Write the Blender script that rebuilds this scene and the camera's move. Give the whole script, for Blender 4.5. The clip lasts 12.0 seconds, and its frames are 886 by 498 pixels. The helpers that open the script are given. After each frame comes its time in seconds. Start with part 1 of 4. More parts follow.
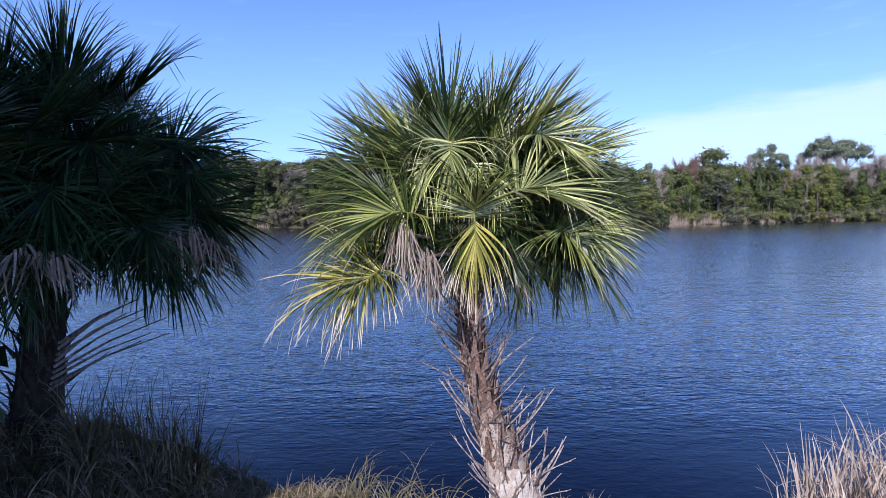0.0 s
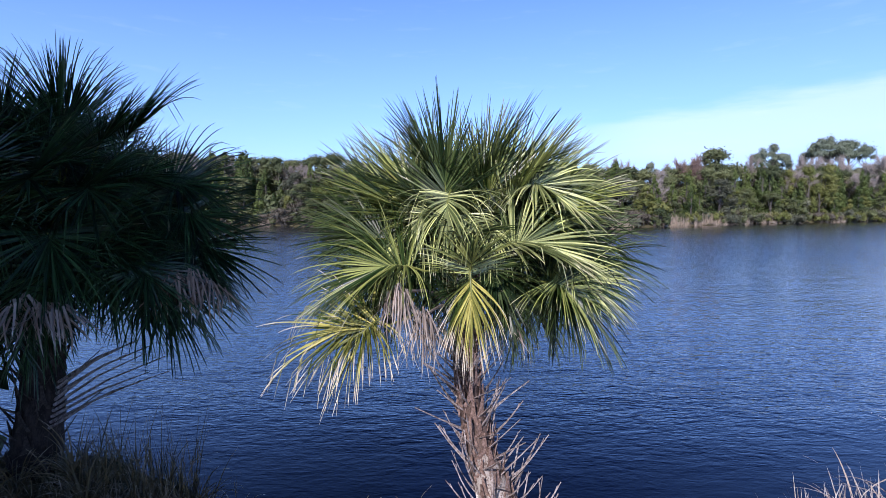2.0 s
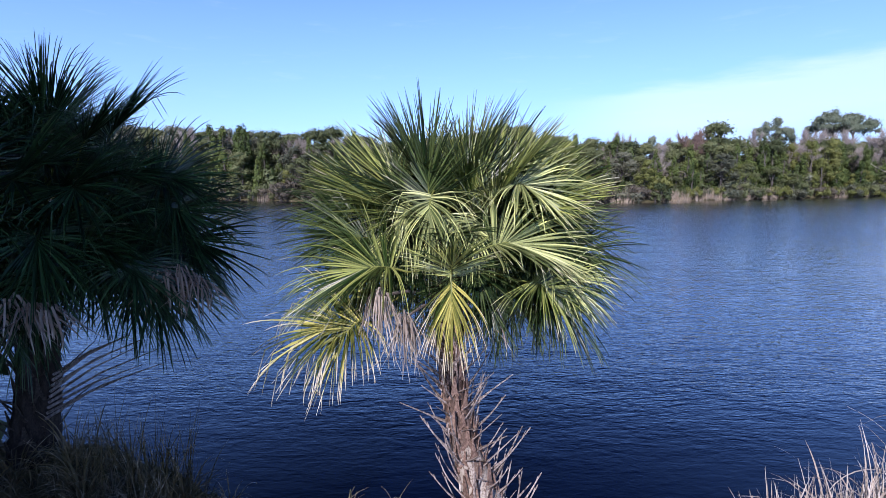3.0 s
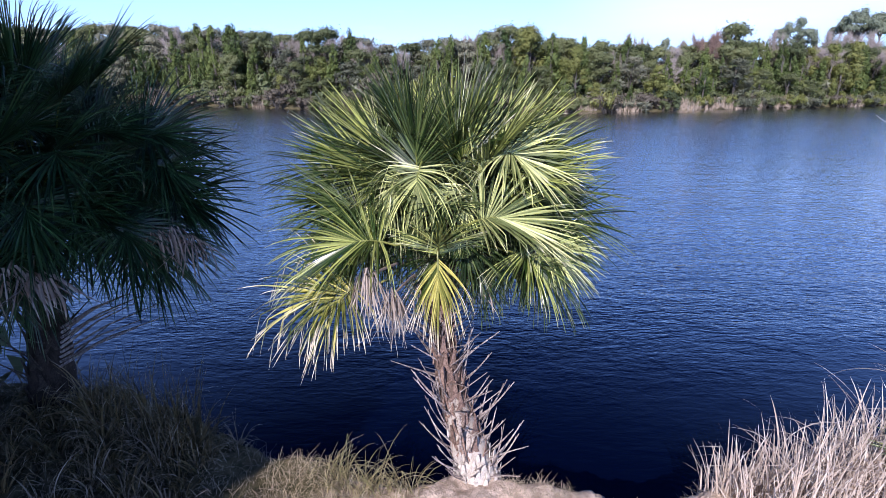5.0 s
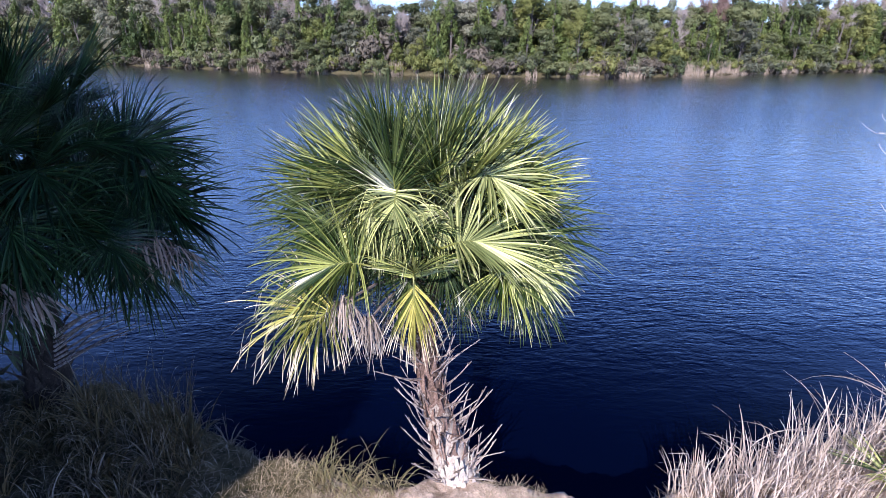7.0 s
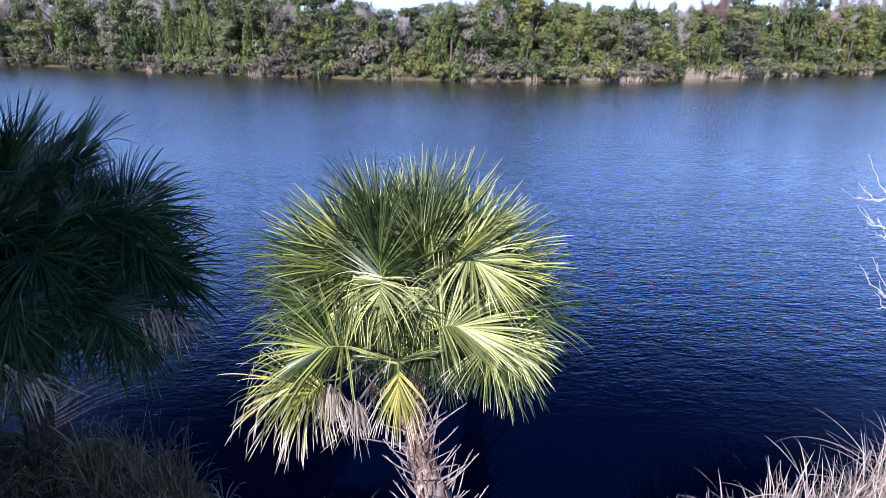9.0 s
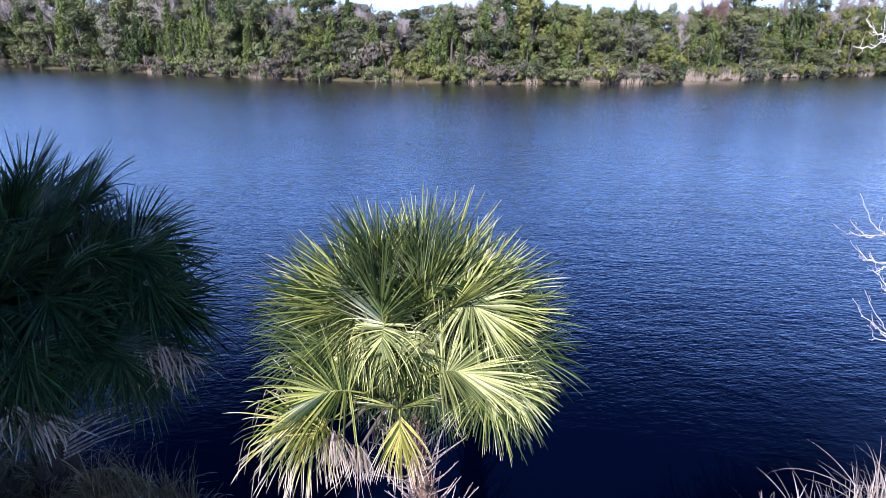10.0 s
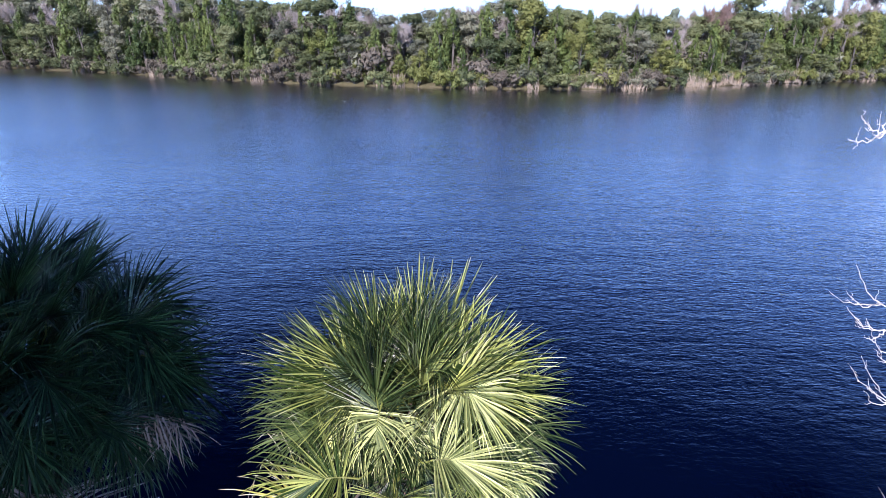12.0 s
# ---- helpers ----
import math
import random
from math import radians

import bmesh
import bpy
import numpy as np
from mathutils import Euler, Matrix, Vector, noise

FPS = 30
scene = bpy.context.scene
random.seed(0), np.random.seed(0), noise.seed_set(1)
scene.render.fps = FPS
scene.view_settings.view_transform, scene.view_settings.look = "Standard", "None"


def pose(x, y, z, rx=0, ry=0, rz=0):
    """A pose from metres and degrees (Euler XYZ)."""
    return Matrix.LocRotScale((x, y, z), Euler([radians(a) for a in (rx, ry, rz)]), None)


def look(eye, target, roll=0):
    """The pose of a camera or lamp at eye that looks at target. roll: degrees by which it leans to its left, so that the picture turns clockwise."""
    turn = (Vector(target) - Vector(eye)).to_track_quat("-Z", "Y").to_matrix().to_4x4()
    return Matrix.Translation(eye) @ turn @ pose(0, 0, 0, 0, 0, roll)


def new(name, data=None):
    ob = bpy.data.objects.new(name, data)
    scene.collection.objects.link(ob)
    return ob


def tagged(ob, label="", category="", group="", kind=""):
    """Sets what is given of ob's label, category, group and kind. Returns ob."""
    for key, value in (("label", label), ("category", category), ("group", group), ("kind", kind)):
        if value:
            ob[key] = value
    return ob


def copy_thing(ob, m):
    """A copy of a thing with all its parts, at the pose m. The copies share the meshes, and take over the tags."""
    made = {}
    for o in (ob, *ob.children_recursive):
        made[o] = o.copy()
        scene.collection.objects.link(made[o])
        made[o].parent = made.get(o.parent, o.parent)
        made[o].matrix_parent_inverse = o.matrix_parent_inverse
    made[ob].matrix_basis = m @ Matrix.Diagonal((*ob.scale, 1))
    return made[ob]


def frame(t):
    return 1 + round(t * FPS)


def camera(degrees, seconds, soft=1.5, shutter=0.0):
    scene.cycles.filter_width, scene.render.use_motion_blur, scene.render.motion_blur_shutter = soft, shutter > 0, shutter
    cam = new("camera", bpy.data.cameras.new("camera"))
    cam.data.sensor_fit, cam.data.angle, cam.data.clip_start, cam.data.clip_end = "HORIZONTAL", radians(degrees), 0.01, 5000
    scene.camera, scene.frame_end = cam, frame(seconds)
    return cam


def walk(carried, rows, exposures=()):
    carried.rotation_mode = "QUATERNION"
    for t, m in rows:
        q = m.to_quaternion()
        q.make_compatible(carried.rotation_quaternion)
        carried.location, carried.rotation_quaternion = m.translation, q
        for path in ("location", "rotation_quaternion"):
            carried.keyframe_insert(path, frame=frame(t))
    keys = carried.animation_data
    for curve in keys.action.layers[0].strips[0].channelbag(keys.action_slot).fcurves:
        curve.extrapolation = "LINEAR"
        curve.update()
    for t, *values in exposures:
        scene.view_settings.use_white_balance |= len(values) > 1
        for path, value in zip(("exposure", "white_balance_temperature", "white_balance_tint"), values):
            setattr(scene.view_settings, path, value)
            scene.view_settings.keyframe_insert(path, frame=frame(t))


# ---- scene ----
cam = camera(82.6, 12.0, soft=0.5)
PATH = [
    (0, (0.004, -0.236, 3.958), (-0.006, 1.756, 3.784), -0.5),
    (0.5, (0.008, -0.243, 4.055), (-0.003, 1.75, 3.88), -0.4),
    (1, (0.009, -0.225, 4.183), (-0.004, 1.767, 4.008), -0.4),
    (1.5, (0.005, -0.217, 4.333), (-0.009, 1.775, 4.155), -0.4),
    (2, (0.051, -0.214, 4.487), (0.037, 1.777, 4.298), -0.2),
    (2.5, (0.155, -0.235, 4.608), (0.139, 1.752, 4.381), -0.2),
    (4.5, (0.307, -0.192, 5.244), (0.286, 1.728, 4.683), -0.1),
    (5, (0.354, -0.132, 5.372), (0.333, 1.76, 4.725), -0.0),
    (5.5, (0.401, -0.084, 5.494), (0.381, 1.777, 4.761), 0.1),
    (6, (0.479, -0.006, 5.602), (0.458, 1.837, 4.824), 0.1),
    (6.5, (0.539, 0.029, 5.736), (0.518, 1.871, 4.957), 0.1),
    (7, (0.576, -0.019, 5.931), (0.555, 1.822, 5.152), 0.2),
    (9, (0.749, 0.147, 6.788), (0.721, 1.988, 6.005), 0.0),
    (9.5, (0.757, 0.175, 7.042), (0.728, 2.015, 6.259), -0.0),
    (10, (0.752, 0.211, 7.297), (0.722, 2.05, 6.511), -0.1),
    (10.5, (0.753, 0.286, 7.537), (0.722, 2.124, 6.751), -0.0),
    (11, (0.775, 0.359, 7.778), (0.742, 2.196, 6.988), -0.0),
    (11.5, (0.777, 0.451, 7.983), (0.744, 2.288, 7.194), 0.0),
    (12, (0.805, 0.56, 8.149), (0.771, 2.398, 7.361), 0.1),
]
walk(cam, [(t, look(eye, target, roll)) for t, eye, target, roll in PATH], [(0.0, 0.09, 5900, 22), (2.5, 0.11, 5900, 22), (5.5, 0.58, 5900, 24), (9.0, 0.79, 5900, 24), (12.0, 0.83, 5900, 24)])

# ---------------------------------------------------------------- light
SUN_AZ, SUN_EL = 197.0, 35.0          # degrees clockwise from +y, and above the horizon
SUN_DIR = Vector((math.sin(radians(SUN_AZ)) * math.cos(radians(SUN_EL)),
                  math.cos(radians(SUN_AZ)) * math.cos(radians(SUN_EL)), math.sin(radians(SUN_EL))))
sun_data = bpy.data.lights.new("sun", "SUN")
sun_data.energy, sun_data.angle, sun_data.color = 5.0, radians(0.53), (1.0, 0.93, 0.83)
sun = new("sun", sun_data)
sun.matrix_world = look(SUN_DIR * 60, (0, 0, 0))


def nodes_of(tree):
    """Two short helpers: add a node with values, join two sockets."""
    def add(kind, **values):
        n = tree.nodes.new(kind)
        for key, v in values.items():
            if key in n.inputs:
                n.inputs[key].default_value = v
        return n

    def math_node(op, a, b=None, c=None):
        n = tree.nodes.new("ShaderNodeMath")
        n.operation = op
        for i, v in enumerate((a, b, c)):
            if v is None:
                continue
            if isinstance(v, (int, float)):
                n.inputs[i].default_value = v
            else:
                tree.links.new(v, n.inputs[i])
        return n.outputs[0]

    def smooth(v, lo, hi, to0=0.0, to1=1.0):
        n = tree.nodes.new("ShaderNodeMapRange")
        n.interpolation_type = "SMOOTHSTEP"
        tree.links.new(v, n.inputs["Value"])
        for name, x in (("From Min", lo), ("From Max", hi), ("To Min", to0), ("To Max", to1)):
            if isinstance(x, (int, float)):
                n.inputs[name].default_value = x
            else:
                tree.links.new(x, n.inputs[name])
        return n.outputs[0]
    return add, math_node, smooth


def mix_colour(tree, fac, a, b, blend="MIX"):
    n = tree.nodes.new("ShaderNodeMix")
    n.data_type, n.blend_type = "RGBA", blend
    for sock, v in ((n.inputs[0], fac), (n.inputs[6], a), (n.inputs[7], b)):
        if isinstance(v, (int, float)):
            sock.default_value = v
        elif isinstance(v, tuple):
            sock.default_value = (*v, 1.0)
        else:
            tree.links.new(v, sock)
    return n.outputs[2]


world = bpy.data.worlds.new("sky")
scene.world = world
world.use_nodes = True
wt = world.node_tree
wt.nodes.clear()
add, mth, smo = nodes_of(wt)
sky = wt.nodes.new("ShaderNodeTexSky")
sky.sky_type, sky.sun_disc = "NISHITA", False
sky.sun_elevation, sky.sun_rotation = radians(SUN_EL), radians(SUN_AZ)
sky.altitude, sky.air_density, sky.dust_density, sky.ozone_density = 10, 1.0, 0.6, 2.2
coord = wt.nodes.new("ShaderNodeTexCoord")
sep = wt.nodes.new("ShaderNodeSeparateXYZ")
wt.links.new(coord.outputs["Generated"], sep.inputs[0])
az = mth("MULTIPLY", mth("ARCTAN2", sep.outputs[0], sep.outputs[1]), 57.2958)
el = mth("MULTIPLY", mth("ARCSINE", sep.outputs[2]), 57.2958)
stretch = add("ShaderNodeMapping")
stretch.inputs["Scale"].default_value = (2.2, 2.2, 14)
wt.links.new(coord.outputs["Generated"], stretch.inputs[0])
cn = add("ShaderNodeTexNoise", Scale=1.6, Detail=7.0, Roughness=0.55)
wt.links.new(stretch.outputs[0], cn.inputs["Vector"])
wob = mth("MULTIPLY", mth("SUBTRACT", cn.outputs["Fac"], 0.5), 5.0)
el_w = mth("ADD", el, wob)
top = mth("ADD", mth("MULTIPLY", az, 0.13), 5.2)
band = mth("MULTIPLY", smo(el_w, 2.0, 6.0), smo(mth("SUBTRACT", el_w, top), -0.6, 1.2, 1.0, 0.0))
band = mth("MULTIPLY", band, mth("MULTIPLY", smo(az, 8.0, 24.0), smo(az, 75.0, 130.0, 1.0, 0.0)))
puff = add("ShaderNodeTexNoise", Scale=5.0, Detail=6.0, Roughness=0.6)
wt.links.new(stretch.outputs[0], puff.inputs["Vector"])
wisp = mth("MULTIPLY", smo(puff.outputs["Fac"], 0.55, 0.8), smo(el, 1.0, 40.0, 0.10, 0.0))
cloud = mth("MINIMUM", mth("ADD", mth("MULTIPLY", band, 0.5), wisp), 1.0)
tint = mix_colour(wt, 1.0, sky.outputs[0], (0.74, 0.95, 1.36), "MULTIPLY")
deep = mix_colour(wt, smo(el, 21.0, 41.0), (1.14, 1.15, 1.16), (0.028, 0.060, 0.168))
tint = mix_colour(wt, 1.0, tint, deep, "MULTIPLY")
hazy = mix_colour(wt, smo(el, -2.0, 30.0, 0.40, 0.0), tint, (4.0, 6.6, 10.5))
skycol = mix_colour(wt, cloud, hazy, (7.0, 8.4, 9.8))
bg = add("ShaderNodeBackground", Strength=0.125)
wt.links.new(skycol, bg.inputs["Color"])
wo = wt.nodes.new("ShaderNodeOutputWorld")
wt.links.new(bg.outputs[0], wo.inputs[0])


# ---------------------------------------------------------------- materials
def material(name):
    m = bpy.data.materials.new(name)
    m.use_nodes = True
    t = m.node_tree
    t.nodes.clear()
    out = t.nodes.new("ShaderNodeOutputMaterial")
    b = t.nodes.new("ShaderNodeBsdfPrincipled")
    t.links.new(b.outputs[0], out.inputs[0])
    return m, t, b, out


def leaf_material(name, base, other, dry, dry_from, rough=0.42, through_light=0.3, grain=40.0, spread=0.25, gloss=0.5, toned=False, island=0.5):
    """Foliage: colour varies leaf by leaf and piece by piece; tips (uv v near 1) turn to the dry colour."""
    m, t, b, out = material(name)
    add, mth, smo = nodes_of(t)
    info = t.nodes.new("ShaderNodeObjectInfo")
    geo = t.nodes.new("ShaderNodeNewGeometry")
    uv = t.nodes.new("ShaderNodeUVMap")
    s = t.nodes.new("ShaderNodeSeparateXYZ")
    t.links.new(uv.outputs[0], s.inputs[0])
    tc = t.nodes.new("ShaderNodeTexCoord")
    n = add("ShaderNodeTexNoise", Scale=grain * 0.1, Detail=5.0, Roughness=0.6)
    t.links.new(tc.outputs["Object"], n.inputs["Vector"])
    fine = add("ShaderNodeTexNoise", Scale=grain, Detail=2.0)
    t.links.new(tc.outputs["Object"], fine.inputs["Vector"])
    pick = mth("ADD", mth("MULTIPLY", geo.outputs["Random Per Island"], island), mth("MULTIPLY", info.outputs["Random"], 1.0 - island))
    if toned:
        pick = mth("ADD", mth("MULTIPLY", s.outputs[0], 0.85), mth("MULTIPLY", mth("SUBTRACT", pick, 0.35), 0.30))
        pick = mth("MINIMUM", mth("MAXIMUM", pick, 0.0), 1.0)
    col = mix_colour(t, pick, base, other)
    val = mth("ADD", 1.0 - spread, mth("MULTIPLY", mth("ADD", n.outputs["Fac"], fine.outputs["Fac"]), spread))
    hsv = t.nodes.new("ShaderNodeHueSaturation")
    t.links.new(col, hsv.inputs["Color"])
    t.links.new(val, hsv.inputs["Value"])
    edge = mth("ADD", s.outputs[1], mth("MULTIPLY", mth("SUBTRACT", n.outputs["Fac"], 0.5), 0.7))
    edge = mth("ADD", edge, mth("MULTIPLY", mth("SUBTRACT", geo.outputs["Random Per Island"], 0.5), 0.25))
    f = smo(edge, dry_from, dry_from + 0.3)
    col = mix_colour(t, f, hsv.outputs[0], dry)
    t.links.new(col, b.inputs["Base Color"])
    b.inputs["Roughness"].default_value = rough
    b.inputs["Specular IOR Level"].default_value = gloss
    tr = t.nodes.new("ShaderNodeBsdfTranslucent")
    t.links.new(col, tr.inputs[0])
    mx = add("ShaderNodeMixShader", Fac=through_light)
    t.links.new(b.outputs[0], mx.inputs[1])
    t.links.new(tr.outputs[0], mx.inputs[2])
    t.links.new(mx.outputs[0], out.inputs[0])
    return m


def rough_material(name, a, c, scale, detail=6.0, rough=0.9, bump=0.4, dist=0.01, streak=None, bleach=None):
    """Bark, soil, wood: two colours mixed by noise at two scales, with relief."""
    m, t, b, out = material(name)
    add, mth, smo = nodes_of(t)
    info = t.nodes.new("ShaderNodeObjectInfo")
    tc = t.nodes.new("ShaderNodeTexCoord")
    mp = add("ShaderNodeMapping")
    mp.inputs["Scale"].default_value = streak or (1, 1, 1)
    t.links.new(tc.outputs["Object"], mp.inputs[0])
    n1 = add("ShaderNodeTexNoise", Scale=scale, Detail=detail, Roughness=0.65)
    n2 = add("ShaderNodeTexNoise", Scale=scale * 7.3, Detail=3.0, Roughness=0.6)
    for n in (n1, n2):
        t.links.new(mp.outputs[0], n.inputs["Vector"])
    f = mth("ADD", mth("MULTIPLY", n1.outputs["Fac"], 0.6), mth("MULTIPLY", n2.outputs["Fac"], 0.4))
    f = mth("ADD", smo(f, 0.36, 0.64), mth("MULTIPLY", mth("SUBTRACT", info.outputs["Random"], 0.5), 0.4))
    col = mix_colour(t, f, a, c)
    if bleach:
        sp = t.nodes.new("ShaderNodeSeparateXYZ")
        t.links.new(tc.outputs["Object"], sp.inputs[0])
        hgt = mth("ADD", sp.outputs[2], mth("MULTIPLY", mth("SUBTRACT", f, 0.5), 0.9))
        col = mix_colour(t, smo(hgt, bleach, bleach + 0.5, 1.0, 0.0), col, mix_colour(t, f, (0.36, 0.31, 0.27), (0.66, 0.61, 0.55)))
    t.links.new(col, b.inputs["Base Color"])
    b.inputs["Roughness"].default_value = rough
    b.inputs["Specular IOR Level"].default_value = 0.25
    bp = add("ShaderNodeBump", Strength=bump, Distance=dist)
    t.links.new(mth("ADD", n1.outputs["Fac"], mth("MULTIPLY", n2.outputs["Fac"], 0.6)), bp.inputs["Height"])
    t.links.new(bp.outputs[0], b.inputs["Normal"])
    return m


M_FROND = leaf_material("palm_frond", (0.018, 0.046, 0.005), (0.52, 0.57, 0.17), (0.70, 0.67, 0.50), 0.88, 0.34, 0.14, gloss=0.8, toned=True)
# darker copy of the leaf, with the crown's own shade put into the green
M_FROND_GREEN_SHADED = leaf_material("palm_frond_green_shaded", (0.008, 0.024, 0.005), (0.160, 0.215, 0.070), (0.45, 0.40, 0.25), 0.98, 0.38, 0.10, gloss=0.6, toned=True)
# paler yellow-green leaf, with sun highlights put into the colour as well
M_FROND_PALE_LIT = leaf_material("palm_frond_pale_lit", (0.035, 0.070, 0.012), (0.82, 0.86, 0.38), (0.78, 0.75, 0.55), 0.86, 0.42, 0.14, gloss=0.6, toned=True)
M_FROND_OLD = leaf_material("palm_frond_yellowing", (0.040, 0.072, 0.008), (0.62, 0.57, 0.16), (0.78, 0.70, 0.56), 0.58, 0.38, 0.16, gloss=0.7, toned=True)
# darkened copy of the palm leaf: the second palm's shade is in its colour
M_FROND_DEEP_SHADE = leaf_material("palm_frond_deep_shade", (0.005, 0.026, 0.008), (0.085, 0.172, 0.062), (0.34, 0.28, 0.17), 0.95, 0.34, 0.10, gloss=0.55, toned=True)
M_FROND_DEAD = leaf_material("palm_frond_dead", (0.09, 0.064, 0.050), (0.56, 0.47, 0.39), (0.58, 0.53, 0.45), 0.6, 0.8, 0.12)
M_FROND_RUST = leaf_material("palm_frond_rusty", (0.24, 0.165, 0.11), (0.66, 0.52, 0.40), (0.6, 0.5, 0.4), 0.7, 0.8, 0.12)
M_PETIOLE = leaf_material("petiole", (0.16, 0.19, 0.04), (0.22, 0.22, 0.06), (0.3, 0.22, 0.1), 0.8, 0.45, 0.05)
M_BOOT = rough_material("palm_boot", (0.085, 0.060, 0.053), (0.50, 0.43, 0.40), 7.0, bump=0.5, dist=0.004, streak=(3, 3, 0.6))
M_CLASP = rough_material("palm_leaf_base", (0.070, 0.041, 0.031), (0.36, 0.25, 0.205), 7.0, bump=0.5, dist=0.004, streak=(3, 3, 0.6))
M_TRUNK = rough_material("palm_trunk_fibre", (0.042, 0.027, 0.022), (0.18, 0.126, 0.105), 6.0, bump=0.8, dist=0.02, streak=(2, 2, 0.7), bleach=1.30)
# trunk and boot colours darkened to stand for shade on the second palm
M_TRUNK_SHADED = rough_material("shaded_trunk_fibre", (0.022, 0.017, 0.014), (0.07, 0.052, 0.042), 6.0, bump=0.8, dist=0.02, streak=(2, 2, 0.7))
M_BOOT_SHADED = rough_material("shaded_boot", (0.03, 0.023, 0.019), (0.11, 0.086, 0.07), 7.0, bump=0.5, dist=0.004, streak=(3, 3, 0.6))
M_TRUNK_PALE = rough_material("palm_base_bleached", (0.34, 0.295, 0.26), (0.68, 0.63, 0.57), 5.0, bump=0.6, dist=0.012, streak=(2, 2, 0.6))
M_STRAW = leaf_material("dry_straw", (0.20, 0.155, 0.09), (0.50, 0.42, 0.30), (0.58, 0.51, 0.40), 0.75, 0.7, 0.15)
M_REED = leaf_material("dry_reed", (0.30, 0.228, 0.172), (0.62, 0.53, 0.455), (0.80, 0.73, 0.66), 0.8, 0.6, 0.12)
M_GRASS = leaf_material("marsh_grass", (0.034, 0.040, 0.010), (0.19, 0.13, 0.056), (0.45, 0.37, 0.26), 0.72, 0.5, 0.18)
M_BARK = rough_material("grey_bark", (0.05, 0.045, 0.04), (0.17, 0.155, 0.14), 1.5, streak=(1, 1, 0.3), dist=0.03)
M_WHITE_TWIG = rough_material("bleached_twig", (0.50, 0.47, 0.44), (0.72, 0.69, 0.66), 9.0, dist=0.003)
M_CEDAR = leaf_material("cedar_foliage", (0.024, 0.052, 0.010), (0.155, 0.200, 0.050), (0.1, 0.12, 0.03), 2.0, 0.7, 0.1, 8.0, 0.45, island=0.25)
M_OAK = leaf_material("oak_foliage", (0.034, 0.054, 0.018), (0.175, 0.196, 0.080), (0.2, 0.2, 0.1), 2.0, 0.7, 0.1, 8.0, 0.45, island=0.25)
M_MOSS = leaf_material("moss_grey_foliage", (0.064, 0.075, 0.046), (0.225, 0.23, 0.158), (0.2, 0.2, 0.15), 2.0, 0.85, 0.1, 8.0, 0.45, island=0.25)
M_PINE = leaf_material("pine_foliage", (0.124, 0.165, 0.105), (0.225, 0.259, 0.178), (0.2, 0.2, 0.1), 2.0, 0.7, 0.15, 8.0, 0.4, island=0.25)
M_YELLOW = leaf_material("yellow_green_foliage", (0.101, 0.130, 0.027), (0.202, 0.211, 0.059), (0.2, 0.2, 0.1), 2.0, 0.7, 0.15, 8.0, 0.4, island=0.25)
M_TWIG_HAZE = leaf_material("bare_twig_mass", (0.26, 0.225, 0.205), (0.44, 0.395, 0.37), (0.3, 0.3, 0.3), 2.0, 0.9, 0.05, 8.0, 0.4, island=0.25)
M_RED = leaf_material("russet_foliage", (0.21, 0.135, 0.115), (0.33, 0.235, 0.20), (0.3, 0.2, 0.1), 2.0, 0.8, 0.1, 8.0, 0.4, island=0.25)
M_BRUSH = leaf_material("brown_brush", (0.072, 0.065, 0.048), (0.163, 0.139, 0.107), (0.3, 0.3, 0.3), 2.0, 0.9, 0.05, 8.0, 0.4, island=0.25)
M_FAR_REED = leaf_material("far_dry_reed", (0.19, 0.15, 0.11), (0.50, 0.415, 0.325), (0.55, 0.47, 0.38), 0.9, 0.8, 0.1)


